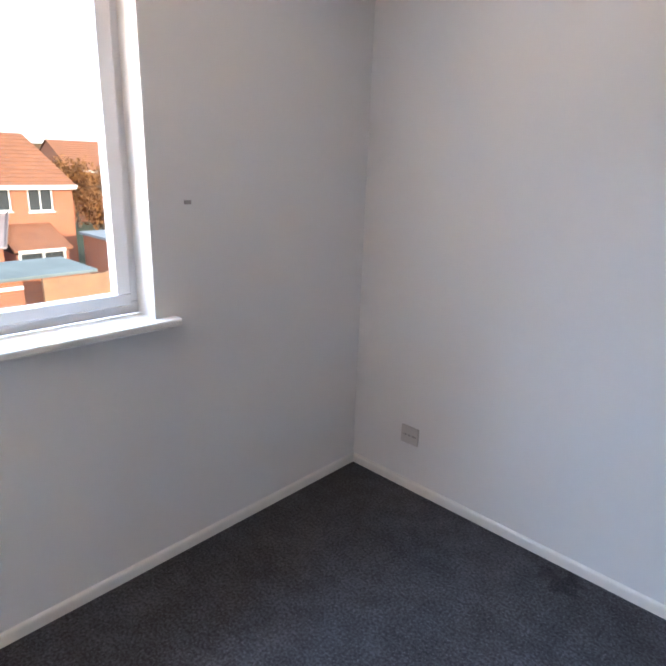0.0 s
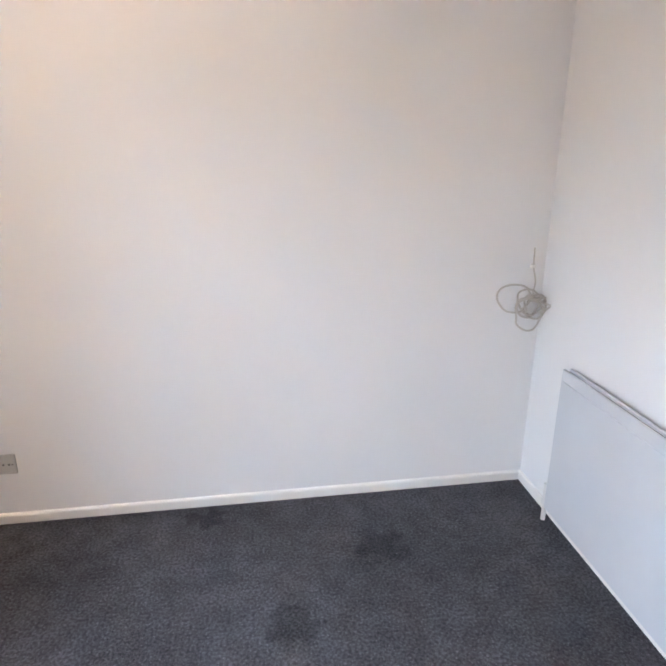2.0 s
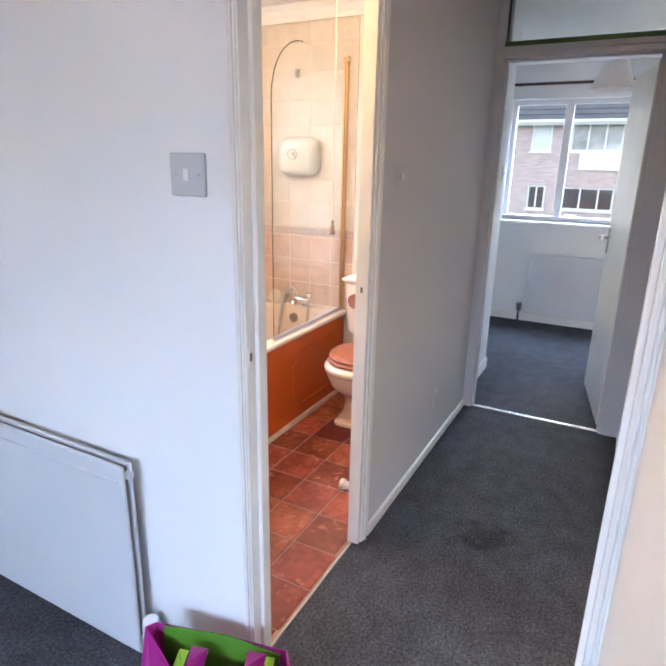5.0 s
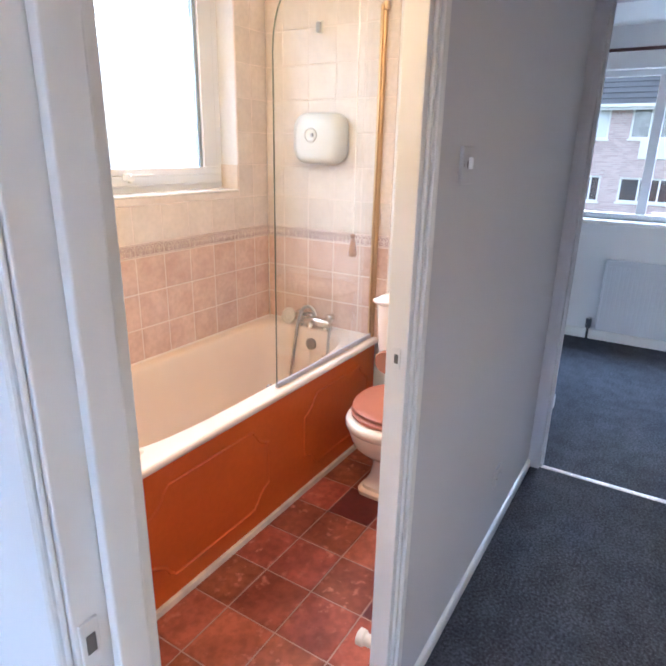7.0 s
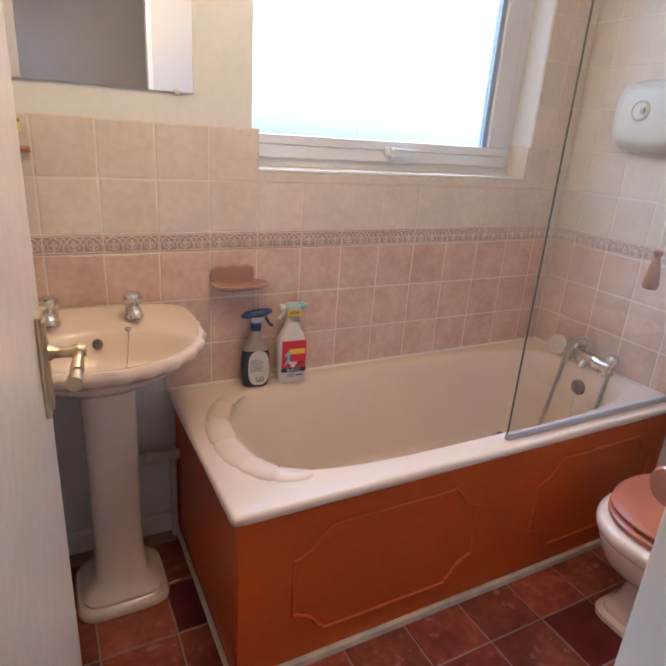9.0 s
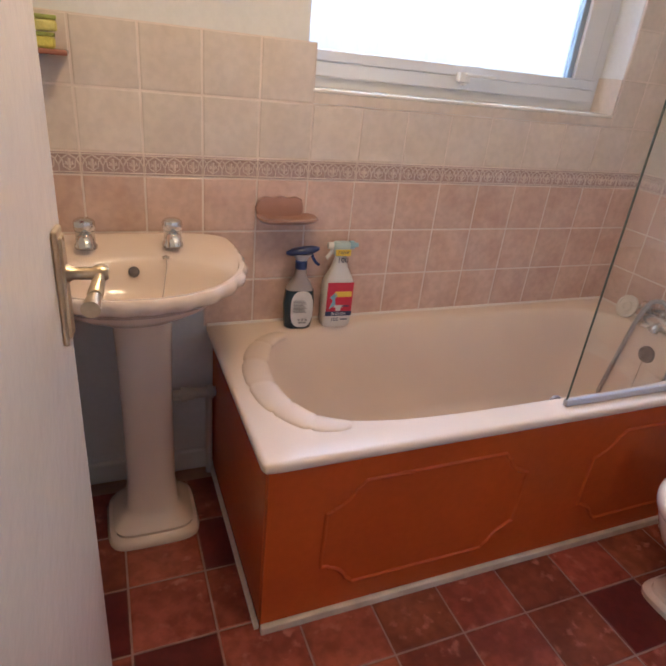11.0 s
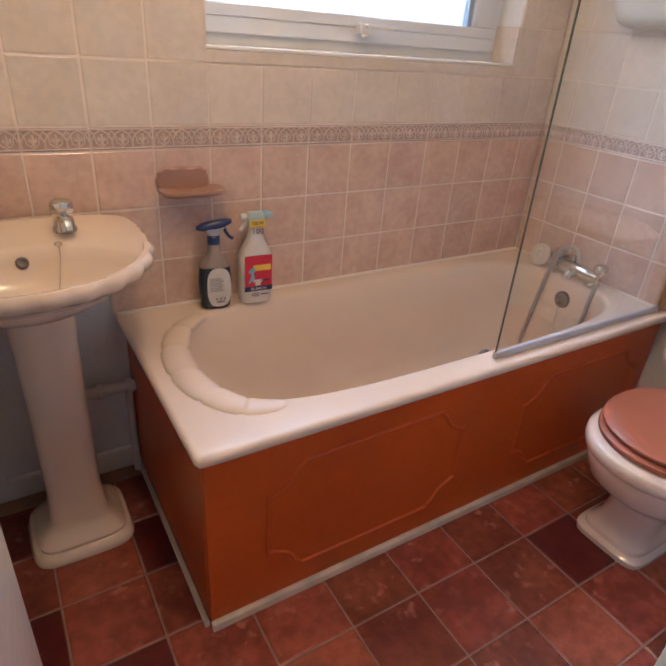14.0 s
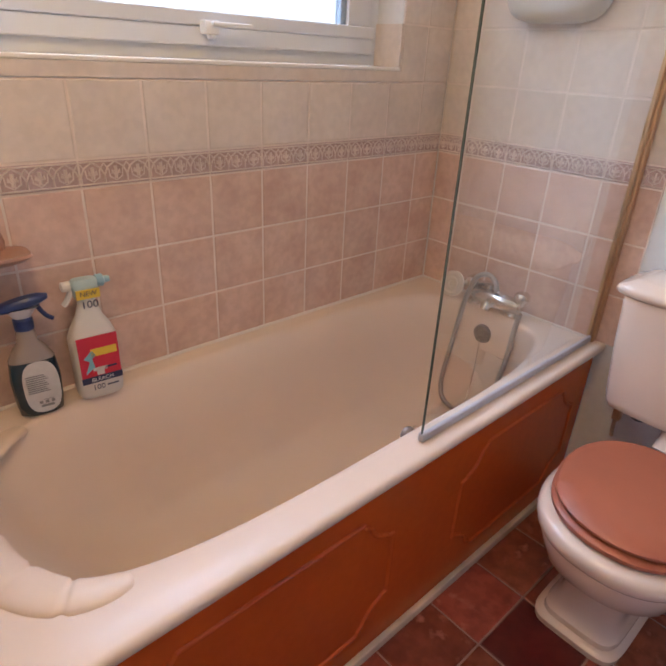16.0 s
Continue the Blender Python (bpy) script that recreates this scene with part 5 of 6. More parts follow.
def bottle_blue():
    b = base("spray_bottle", "spray bottle of dark cleaner, blue head, on the bath rim", "spray bottle", (3.590, 2.493, 0.572), -8)
    dark = mat("dark_blue_liquid_plastic", (0.018, 0.035, 0.055), 0.12, coat=0.5)
    clear = mat("clear_grey_plastic", (0.30, 0.24, 0.21), 0.12, coat=0.5)
    navy = mat("navy_plastic", (0.02, 0.035, 0.13), 0.3)
    bm = bmesh.new()
    loft(bm, [oval(0, 0, a, a * 0.55, z, 3, 36) for a, z in ((0.030, 0), (0.037, 0.005), (0.040, 0.03), (0.042, 0.08), (0.038, 0.12))])
    part("filled_body", bm, dark, b, smooth=True)
    bm = bmesh.new()
    loft(bm, [oval(0, 0, a, a * k, z, p, 36) for a, k, z, p in ((0.038, 0.55, 0.121, 3), (0.028, 0.62, 0.142, 2.6), (0.017, 0.8, 0.158, 2.2), (0.0145, 1, 0.185, 2))])
    part("shoulder", bm, clear, b, smooth=True)
    bm = bmesh.new()
    loft(bm, [[(x, y, z) for x, _, z in [(px + 0.006, 0, 0.066 + pz * 1.0) for px, pz, _ in oval(0, 0, 0.030, 0.056, 0, 2.8, 36)]] for y in (-0.0225, -0.0240)])
    lab = part("label_panel", bm, mat("pale_label", (0.60, 0.57, 0.55), 0.4, vary=0.08, scale=60), b)
    boxes_each("label_print", [(-0.004 + i * 0.010, 0.002 + i * 0.010, -0.0250, -0.0242, 0.030, 0.036) for i in range(3)] + [(-0.002, 0.020, -0.0250, -0.0242, 0.022, 0.027)] + [(-0.018, 0.012 + 0.003 * (i % 3), -0.0250, -0.0242, 0.092 - 0.0045 * i, 0.0935 - 0.0045 * i) for i in range(9)] + [(0.004, 0.021, -0.0250, -0.0242, 0.038 + 0.0, 0.0385)], mat("label_ink", (0.22, 0.21, 0.21), 0.5), lab)
    bm = bmesh.new()
    lathe(bm, [(0.016, 0.184), (0.016, 0.204), (0.013, 0.208)], 20)
    part("collar", bm, navy, b)
    bm = bmesh.new()
    loft(bm, [oval(0.0, 0, a, c, z, 2.4, 28) for a, c, z in ((0.013, 0.011, 0.207), (0.022, 0.013, 0.220), (0.030, 0.014, 0.226))])
    part("trigger_housing", bm, mat("trigger_grey", (0.45, 0.44, 0.48), 0.35), b, smooth=True)
    bm = bmesh.new()
    loft(bm, [[(x + 0.0, y * 1.0, z + 0.35 * (x + 0.04) * 0.5) for x, y, z in oval(0.002, 0, a, c, z, 2.2, 28)] for a, c, z in ((0.036, 0.012, 0.219), (0.044, 0.016, 0.224), (0.044, 0.015, 0.231), (0.030, 0.009, 0.237))])
    part("spray_head", bm, navy, b, smooth=True)
    bm = bmesh.new()
    tube(bm, smooth_path([(0.026, 0, 0.226), (0.032, 0, 0.212), (0.040, 0, 0.200), (0.048, 0, 0.194)], 4), 0.0042, 8)
    part("trigger", bm, navy, b, smooth=True)
    stretch(b, 1.20, 1.12)


def bottle_white():
    b = base("spray_bottle", "white bleach spray bottle with red label on the bath rim", "spray bottle", (3.722, 2.492, 0.572), -4)
    white = mat("milky_plastic", (0.66, 0.62, 0.57), 0.28, coat=0.2)
    red = mat("label_red", (0.50, 0.02, 0.045), 0.4)
    navy = mat("label_navy", (0.03, 0.035, 0.09), 0.4)
    yellow = mat("label_yellow", (0.70, 0.50, 0.04), 0.4)
    teal = mat("teal_plastic", (0.30, 0.46, 0.54), 0.3)
    bm = bmesh.new()
    loft(bm, [oval(0, 0, a, d, z, p, 40) for a, d, z, p in ((0.036, 0.020, 0, 4), (0.041, 0.024, 0.005, 4), (0.043, 0.025, 0.02, 4), (0.043, 0.025, 0.10, 4), (0.044, 0.025, 0.128, 3.5), (0.036, 0.022, 0.150, 3), (0.024, 0.018, 0.172, 2.6), (0.017, 0.015, 0.195, 2.2), (0.015, 0.014, 0.215, 2))])
    part("bottle_body", bm, white, b, smooth=True)
    boxes("label_panel", [(-0.036, 0.038, -0.0272, -0.0252, 0.052, 0.138)], red, b, 0.0006)
    boxes("label_band", [(-0.037, 0.039, -0.0276, -0.0256, 0.038, 0.052)], navy, b, 0.0006)
    boxes("yellow_band", [(-0.020, 0.022, -0.0190, -0.0150, 0.212, 0.230)], yellow, b, 0.0006)
    flame = mat("label_pale_blue", (0.22, 0.45, 0.55), 0.4)
    bm = bmesh.new()
    loft(bm, [[(-0.028, y, 0.060), (-0.018, y, 0.086), (-0.028, y, 0.094), (-0.012, y, 0.110), (-0.006, y, 0.098), (-0.013, y, 0.092), (-0.010, y, 0.072)] for y in (-0.0273, -0.0279)])
    part("label_shape", bm, flame, b)
    boxes_each("label_tshirt", [(-0.008, 0.006, -0.0279, -0.0273, 0.054, 0.068), (-0.014, 0.012, -0.0279, -0.0273, 0.064, 0.071)], white, b)
    R = Matrix.Rotation(radians(90), 4, "X")
    text_obj("label_writing", "BLEACH", 0.0115, b, mat("ink_white", (0.7, 0.7, 0.7), 0.5), Matrix.Translation((0.001, -0.0280, 0.045)) @ R)
    text_obj("label_writing", "100", 0.016, b, navy, Matrix.Translation((-0.008, -0.0260, 0.026)) @ R)
    text_obj("label_writing", "100", 0.021, b, navy, Matrix.Translation((0.001, -0.0190, 0.200)) @ R)
    text_obj("label_writing", "NEW", 0.013, b, navy, Matrix.Translation((0.001, -0.0195, 0.222)) @ R)
    boxes("label_writing", [(-0.014, 0.034, -0.0279, -0.0273, 0.096, 0.112)], yellow, b)
    boxes_each("label_bar", [(0.008, 0.030, -0.0279, -0.0273, 0.066, 0.070), (0.008, 0.030, -0.0262, -0.0256, 0.025, 0.028)], navy, b)
    bm = bmesh.new()
    loft(bm, [oval(0, 0, a, c, z, 3, 30) for a, c, z in ((0.014, 0.013, 0.206), (0.021, 0.014, 0.212), (0.024, 0.015, 0.232), (0.026, 0.014, 0.240), (0.020, 0.010, 0.247))])
    part("spray_housing", bm, mat("pale_teal_plastic", (0.42, 0.52, 0.52), 0.35), b, smooth=True)
    bm = bmesh.new()
    lathe(bm, [(0.012, 0.022), (0.012, 0.034), (0.007, 0.036), (0.006, 0.046)], 12, (0, 0, 0.238), "x")
    part("back_cap", bm, teal, b)
    bm = bmesh.new()
    lathe(bm, [(0.004, -0.040), (0.009, -0.038), (0.010, -0.024)], 12, (0, 0, 0.236), "x")
    part("nozzle", bm, white, b)
    bm = bmesh.new()
    tube(bm, smooth_path([(-0.024, 0, 0.230), (-0.028, 0, 0.216), (-0.036, 0, 0.204), (-0.040, 0, 0.200)], 4), 0.0055, 8)
    part("trigger", bm, white, b, smooth=True)
    stretch(b, 1.20, 1.175)


bottle_blue()
bottle_white()

m = base("mirror", "frameless wall mirror held by round clips above the basin", "mirror", (3.08, 2.552, 1.50))
boxes("glass", [(-0.25, 0.327, -0.003, 0.004, 0.0, 0.75)], MIRROR, m)
for x, z in ((0.28, 0.0), (-0.2, 0.0), (0.28, 0.75), (-0.2, 0.75)):
    bm = bmesh.new()
    lathe(bm, [(0.010, 0.0), (0.010, -0.006), (0.006, -0.009)], 16, (x, 0, z), "y")
    part("mirror_clip", bm, PLASTIC, m)

s = base("wall_shelf", "small terracotta shelf on the cream tiles above the basin", "shelf", (2.89, 2.549, 1.33))
boxes("shelf_board", [(-0.07, 0.085, -0.10, 0.0, -0.006, 0.006)], mat("terracotta_glaze", (0.33, 0.135, 0.085), 0.25), s, 0.004)
boxes("shelf_bracket", [(-0.02, 0.02, -0.04, 0.0, -0.045, -0.006)], mat("terracotta_glaze", (0.33, 0.135, 0.085), 0.25), s, 0.006)
for i, (dx, c) in enumerate(((0, (0.60, 0.55, 0.10)), (0.006, (0.66, 0.60, 0.18)))):
    k = base("sponge", "small yellow bathroom sponge stacked on the shelf", "sponge", (2.905 + dx, 2.50, 1.336 + i * 0.035), 6 * i)
    boxes("pad", [(-0.05, 0.045, -0.03, 0.03, 0.0, 0.024)], mat("sponge_yellow" + "ab"[i], c, 0.9, vary=0.2, scale=60, bump=0.8), k, 0.006)
    boxes("scourer", [(-0.05, 0.045, -0.03, 0.03, 0.0242, 0.033)], mat("scourer_green", (0.30, 0.34, 0.08), 0.95, vary=0.2, scale=80), k, 0.002)

d = base("door_stop", "small cream door stop fixed low on the bathroom wall", "door stop", (3.60, 1.084, 0.22))
bm = bmesh.new()
lathe(bm, [(0.026, 0.0), (0.026, 0.008), (0.017, 0.012), (0.017, 0.044), (0.023, 0.050), (0.023, 0.066), (0.014, 0.070)], 18, (0, 0, 0), "y")
part("post", bm, mat("cream_plastic", (0.62, 0.55, 0.47), 0.35), d, smooth=True)


# ---- back bedroom ----
l = base("pendant_lamp", "white fabric cone lampshade hanging from the back bedroom ceiling", "pendant lamp", (6.6, 0.50, 2.07))
bm = bmesh.new()
loft(bm, [oval(0, 0, r, r, z, 2, 40) for r, z in ((0.150, 0.0), (0.150, 0.012), (0.082, 0.19), (0.079, 0.19), (0.147, 0.012), (0.147, 0.0))], cap0=False, cap1=False)
part("shade", bm, mat("shade_fabric", (0.72, 0.70, 0.67), 0.8, vary=0.05, scale=20), l, smooth=True)
bm = bmesh.new()
tube(bm, [(0, 0, 0.10), (0, 0, 0.35)], 0.003, 6)
lathe(bm, [(0.02, 0.08), (0.02, 0.14)], 12)
part("flex", bm, PLASTIC, l)

r = base("curtain_pole", "thin dark wooden curtain pole over the back bedroom window", "curtain pole", (7.50, 0.45, 2.245))
bm = bmesh.new()
tube(bm, [(0, -1.05, 0), (0, 0.0, 0), (0, 0.93, 0)], 0.013, 10)
part("pole", bm, mat("dark_red_wood", (0.06, 0.02, 0.018), 0.35), r)
bm = bmesh.new()
for y in (-0.95, 0.88):
    add_box(bm, -0.008, 0.068, y - 0.01, y + 0.01, -0.012, 0.012, 0.002)
part("pole_bracket", bm, mat("dark_red_wood", (0.06, 0.02, 0.018), 0.35), r)


# ---- outside ----
GRASS = mat("rough_grass", (0.07, 0.09, 0.035), 0.9, vary=0.4, scale=0.4, fine=0.4, fine_scale=6)
g = structure("ground", [(-600, 600, -600, 600, -4.4, -4.2)], GRASS, label="grass and paving running out to the horizon")


def brick_mat(name, a, b, mortar):
    m = bpy.data.materials.new(name)
    m.use_nodes = True
    n, l = m.node_tree.nodes, m.node_tree.links
    p = n["Principled BSDF"]
    p.inputs["Roughness"].default_value = 0.85
    geo, sep, comb, t = (n.new("ShaderNodeNewGeometry"), n.new("ShaderNodeSeparateXYZ"), n.new("ShaderNodeCombineXYZ"), n.new("ShaderNodeTexBrick"))
    add = n.new("ShaderNodeMath")
    l.new(geo.outputs["Position"], sep.inputs[0])
    l.new(sep.outputs[0], add.inputs[0])
    l.new(sep.outputs[1], add.inputs[1])
    l.new(add.outputs[0], comb.inputs[0])
    l.new(sep.outputs[2], comb.inputs[1])
    l.new(comb.outputs[0], t.inputs["Vector"])
    t.inputs["Scale"].default_value = 1.0
    t.inputs["Brick Width"].default_value, t.inputs["Row Height"].default_value, t.inputs["Mortar Size"].default_value = 0.225, 0.075, 0.008
    t.inputs["Color1"].default_value, t.inputs["Color2"].default_value, t.inputs["Mortar"].default_value = (*a, 1), (*b, 1), (*mortar, 1)
    l.new(t.outputs["Color"], p.inputs["Base Color"])
    return m


BRICK_RED = brick_mat("orange_red_brick", (0.46, 0.145, 0.055), (0.34, 0.10, 0.045), (0.38, 0.24, 0.17))
# Buff brick and mortar lifted paler: bright window haze put into their colours.
BRICK_BUFF_HAZED = brick_mat("mottled_buff_brick_hazed", (0.56, 0.42, 0.39), (0.40, 0.28, 0.26), (0.56, 0.52, 0.50))
ROOF_RED = mat("red_brown_roof_tile", (0.36, 0.15, 0.075), 0.85, vary=0.25, scale=2.5, fine=0.2, fine_scale=12)
ROOF_GREY = mat("grey_roof_tile", (0.10, 0.10, 0.11), 0.8, vary=0.3, scale=2.5, fine=0.3, fine_scale=12)
WINDARK = mat("dark_room_glass", (0.05, 0.055, 0.06), 0.05, coat=0.5)
WHITE_OUT = mat("white_fascia_paint", (0.78, 0.78, 0.76), 0.5, vary=0.05)


def house(name, label, x, face, y0, y1, zg, eave, ridge, depth, brick, rooft, wins, hip=0.0, glass=None):
    """A house whose front lies in the plane x and looks along face (+1 or -1); wins: (y0, y1, z0, z1, mullions)."""
    h = base(name, label, "house", (x, (y0 + y1) / 2, zg))
    inv = Matrix.Translation((-x, -(y0 + y1) / 2, -zg))
    back = x - face * depth

    def put(nm, bm, m, parent=h, label=""):
        ob = part(nm, bm, m, parent, label)
        ob.data.transform(inv)
        return ob
    cuts = sorted(wins)
    ys = sorted({y0, y1, *[w[0] for w in wins], *[w[1] for w in wins]})
    bm = bmesh.new()
    th = 0.25
    xa, xb = sorted((x, x - face * th))
    for a, b in zip(ys, ys[1:]):
        holes = sorted((w[2], w[3]) for w in wins if w[0] <= a + 1e-6 and w[1] >= b - 1e-6)
        z = zg
        for h0, h1 in holes:
            add_box(bm, xa, xb, a, b, z, h0)
            z = h1
        add_box(bm, xa, xb, a, b, z, eave)
    ba, bb = sorted((x - face * th, back))
    add_box(bm, ba, bb, y0, y0 + th, zg, eave)
    add_box(bm, ba, bb, y1 - th, y1, zg, eave)
    bc = sorted((back, back + face * th))
    add_box(bm, bc[0], bc[1], y0 + th, y1 - th, zg, eave)
    mid = (x + back) / 2
    if not hip:
        for yy in (y0, y1 - th):
            loft(bm, [[(x, q, eave), (mid, q, ridge - 0.1), (back, q, eave)] for q in (yy, yy + th)])
    put("wall", bm, brick)
    bm = bmesh.new()
    rows = 14
    for side, xe in ((1, x + face * 0.35), (0, back - face * 0.35)):
        for k in range(rows):
            u0, u1 = k / rows, (k + 1) / rows
            xA, xB = xe + (mid - xe) * u0, xe + (mid - xe) * u1
            zA, zB = eave - 0.1 + (ridge - eave + 0.1) * u0, eave - 0.1 + (ridge - eave + 0.1) * u1
            i0, i1 = hip * u0, hip * u1
            loft(bm, [[(xA, y0 - 0.1 + i0, zA), (xA, y0 - 0.1 + i0, zA + 0.09), (xB, y0 - 0.1 + i1, zB + 0.05), (xB, y0 - 0.1 + i1, zB)], [(xA, y1 + 0.1 - i0, zA), (xA, y1 + 0.1 - i0, zA + 0.09), (xB, y1 + 0.1 - i1, zB + 0.05), (xB, y1 + 0.1 - i1, zB)]])
    put("roof", bm, rooft)
    bm = bmesh.new()
    fa, fb = sorted((x + face * 0.30, x + face * 0.34))
    add_box(bm, fa, fb, y0 - 0.1, y1 + 0.1, eave - 0.22, eave - 0.02)
    fa, fb = sorted((x + face * 0.35, x + face * 0.45))
    add_box(bm, fa, fb, y0 - 0.1, y1 + 0.1, eave - 0.12, eave - 0.02)
    put("gutter", bm, WHITE_OUT)
    for a, b, z0, z1, mull in wins:
        wf = base("window", "", "")
        for key in ("label", "category"):
            if key in wf:
                del wf[key]
        wf.matrix_world = Matrix.Identity(4)
        wf.parent = h
        xf0, xf1 = sorted((x - face * 0.06, x - face * 0.13))
        bm = bmesh.new()
        t = 0.07
        add_box(bm, xf0, xf1, a, b, z0, z0 + t)
        add_box(bm, xf0, xf1, a, b, z1 - t, z1)
        add_box(bm, xf0, xf1, a, a + t, z0 + t, z1 - t)
        add_box(bm, xf0, xf1, b - t, b, z0 + t, z1 - t)
        edges = [a + t] + [a + (b - a) * q for q in mull] + [b - t]
        for q in mull:
            yq = a + (b - a) * q
            add_box(bm, xf0, xf1, yq - 0.03, yq + 0.03, z0 + t, z1 - t)
        sa, sb = sorted((x + face * 0.05, x - face * 0.06))
        add_box(bm, sa, sb, a - 0.05, b + 0.05, z0 - 0.06, z0)
        put("frame", bm, WHITE_OUT, wf)
        ga, gb = sorted((x - face * 0.09, x - face * 0.10))
        for e0, e1 in zip(edges, edges[1:]):
            bm = bmesh.new()
            add_box(bm, ga, gb, e0, e1, z0 + t, z1 - t)
            put("pane", bm, (glass or {}).get((a, z0), WINDARK), wf)
    return h


hw = house("house", "sunlit orange brick terraced house with a red tiled roof", -26, 1, 2.0, 11.7, -4.2, 0.12, 2.35, 7.5, BRICK_RED, ROOF_RED,
           [(9.70, 10.80, -1.10, -0.02, (0.5,)), (7.7, 9.0, -1.05, -0.02, (0.5,)), (4.5, 5.8, -1.05, -0.02, (0.5,)), (8.95, 11.1, -4.0, -2.95, (0.25, 0.5, 0.75))], hip=0.8)
hs = base("garden_lean_to", "low extension with a ribbed pale roof beside the brick house", "outbuilding", (-24.6, 6.4, -4.2))
boxes("wall", [(-1.35, 1.1, -1.4, 1.3, 0, 1.9)], BRICK_RED, hs)
bm = bmesh.new()
loft(bm, [[(-1.38, -1.5, 3.10), (-1.38, 2.45, 3.10), (1.3, 1.40, 2.0), (1.3, -1.5, 2.0)], [(-1.38, -1.5, 3.02), (-1.38, 2.45, 3.02), (1.3, 1.40, 1.92), (1.3, -1.5, 1.92)]])
part("roof", bm, mat("ribbed_roof_sheet", (0.36, 0.29, 0.29), 0.7, vary=0.2, scale=2), hs)
rib = mat("ribbed_roof_sheet_edge", (0.19, 0.15, 0.15), 0.7)
for k in range(8):
    bm = bmesh.new()
    ya, yb = -1.45 + 0.545 * k, -1.45 + 0.40 * k
    loft(bm, [[(-1.38, ya + q, 3.11), (1.3, yb + q, 2.01), (1.3, yb + q, 2.08), (-1.38, ya + q, 3.18)] for q in (0, 0.07)])
    part("roof_rib", bm, rib, hs)
ex = base("house_extension", "brick extension with white fascia and small windows below the house", "outbuilding", (-24.2, 9.25, -4.2))
boxes("wall", [(-1.7, 0.6, -1.05, 1.1, 0, 1.58)], BRICK_RED, ex)
boxes("fascia", [(0.70, 0.80, -1.0, 0.92, 1.62, 1.76)], WHITE_OUT, ex, 0.01)
boxes_each("window_post", [(0.605, 0.70, y, y + 0.1, 1.18, 1.60) for y in (-1.0, -0.05, 0.82)], WHITE_OUT, ex, 0.005)
boxes_each("pane", [(0.605, 0.63, a, b, 1.20, 1.575) for a, b in ((-0.88, -0.07), (0.07, 0.80))], WINDARK, ex)
bm = bmesh.new()
loft(bm, [[(0.72, y, 1.68), (0.72, y, 1.77), (-1.72, y + d, 2.60), (-1.72, y + d, 2.51)] for y, d in ((-1.15, 0.0), (1.25, 0.0))])
part("roof", bm, ROOF_RED, ex)
gs = base("garage", "low brick garage with a flat grey felt roof behind the fence", "garage", (-17.0, 4.0, -4.2))
boxes("wall", [(0.75, 3.10, -4.0, 3.15, 0, 2.52)], BRICK_RED, gs)
boxes("door_lintel", [(3.105, 3.17, 0.1, 1.35, 2.26, 2.36)], WHITE_OUT, gs, 0.01)
boxes("roof", [(0.65, 3.25, -4.2, 3.3, 2.521, 2.61)], mat("grey_roof_felt", (0.21, 0.25, 0.255), 0.85, vary=0.2, scale=1.5), gs, 0.01)
g2 = base("brick_shed", "low brick outbuilding with a pale flat roof", "outbuilding", (-22.0, 13.6, -4.2))
boxes("wall", [(-2, 2, -2.4, 2.4, 0, 2.2)], BRICK_RED, g2)
boxes("roof", [(-2.2, 2.2, -2.5, 2.5, 2.201, 2.33)], mat("pale_roof_felt", (0.30, 0.33, 0.36), 0.85, vary=0.2, scale=1.5), g2, 0.01)
fn = base("fence", "sun-bleached close-boarded wooden garden fence", "fence", (-13.0, 6.0, -4.2))
bm = bmesh.new()
fence_board = mat("fence_wood", (0.42, 0.24, 0.13), 0.85, vary=0.25, scale=3, fine=0.2, fine_scale=20)
for k in range(34):
    y = -0.45 + k * 0.125
    add_box(bm, -0.012 - 0.006 * (k % 2), 0.010, y, y + 0.13, 0.05, 2.64)
part("boards", bm, fence_board, fn)
boxes_each("post", [(-0.10, -0.02, y, y + 0.09, 0, 2.66) for y in (-0.45, 1.2, 2.85)], fence_board, fn)
far = structure("backdrop", [(-95, -90, -60, 34, -4.2, 2.6), (-140, -135, -120, 140, -4.2, 3.4)], mat("far_autumn_hillside", (0.22, 0.13, 0.07), 0.95, vary=0.45, scale=0.15, fine=0.4, fine_scale=1.2), label="distant hazy autumn trees and roofs")
h2 = house("house", "distant brick houses with red roofs in low sun", -48, 1, 20.5, 34.0, -4.2, 0.2, 2.6, 9, BRICK_RED, ROOF_RED, [(24, 25.2, -1.2, 0.0, (0.5,)), (28, 29.2, -1.2, 0.0, (0.5,))])


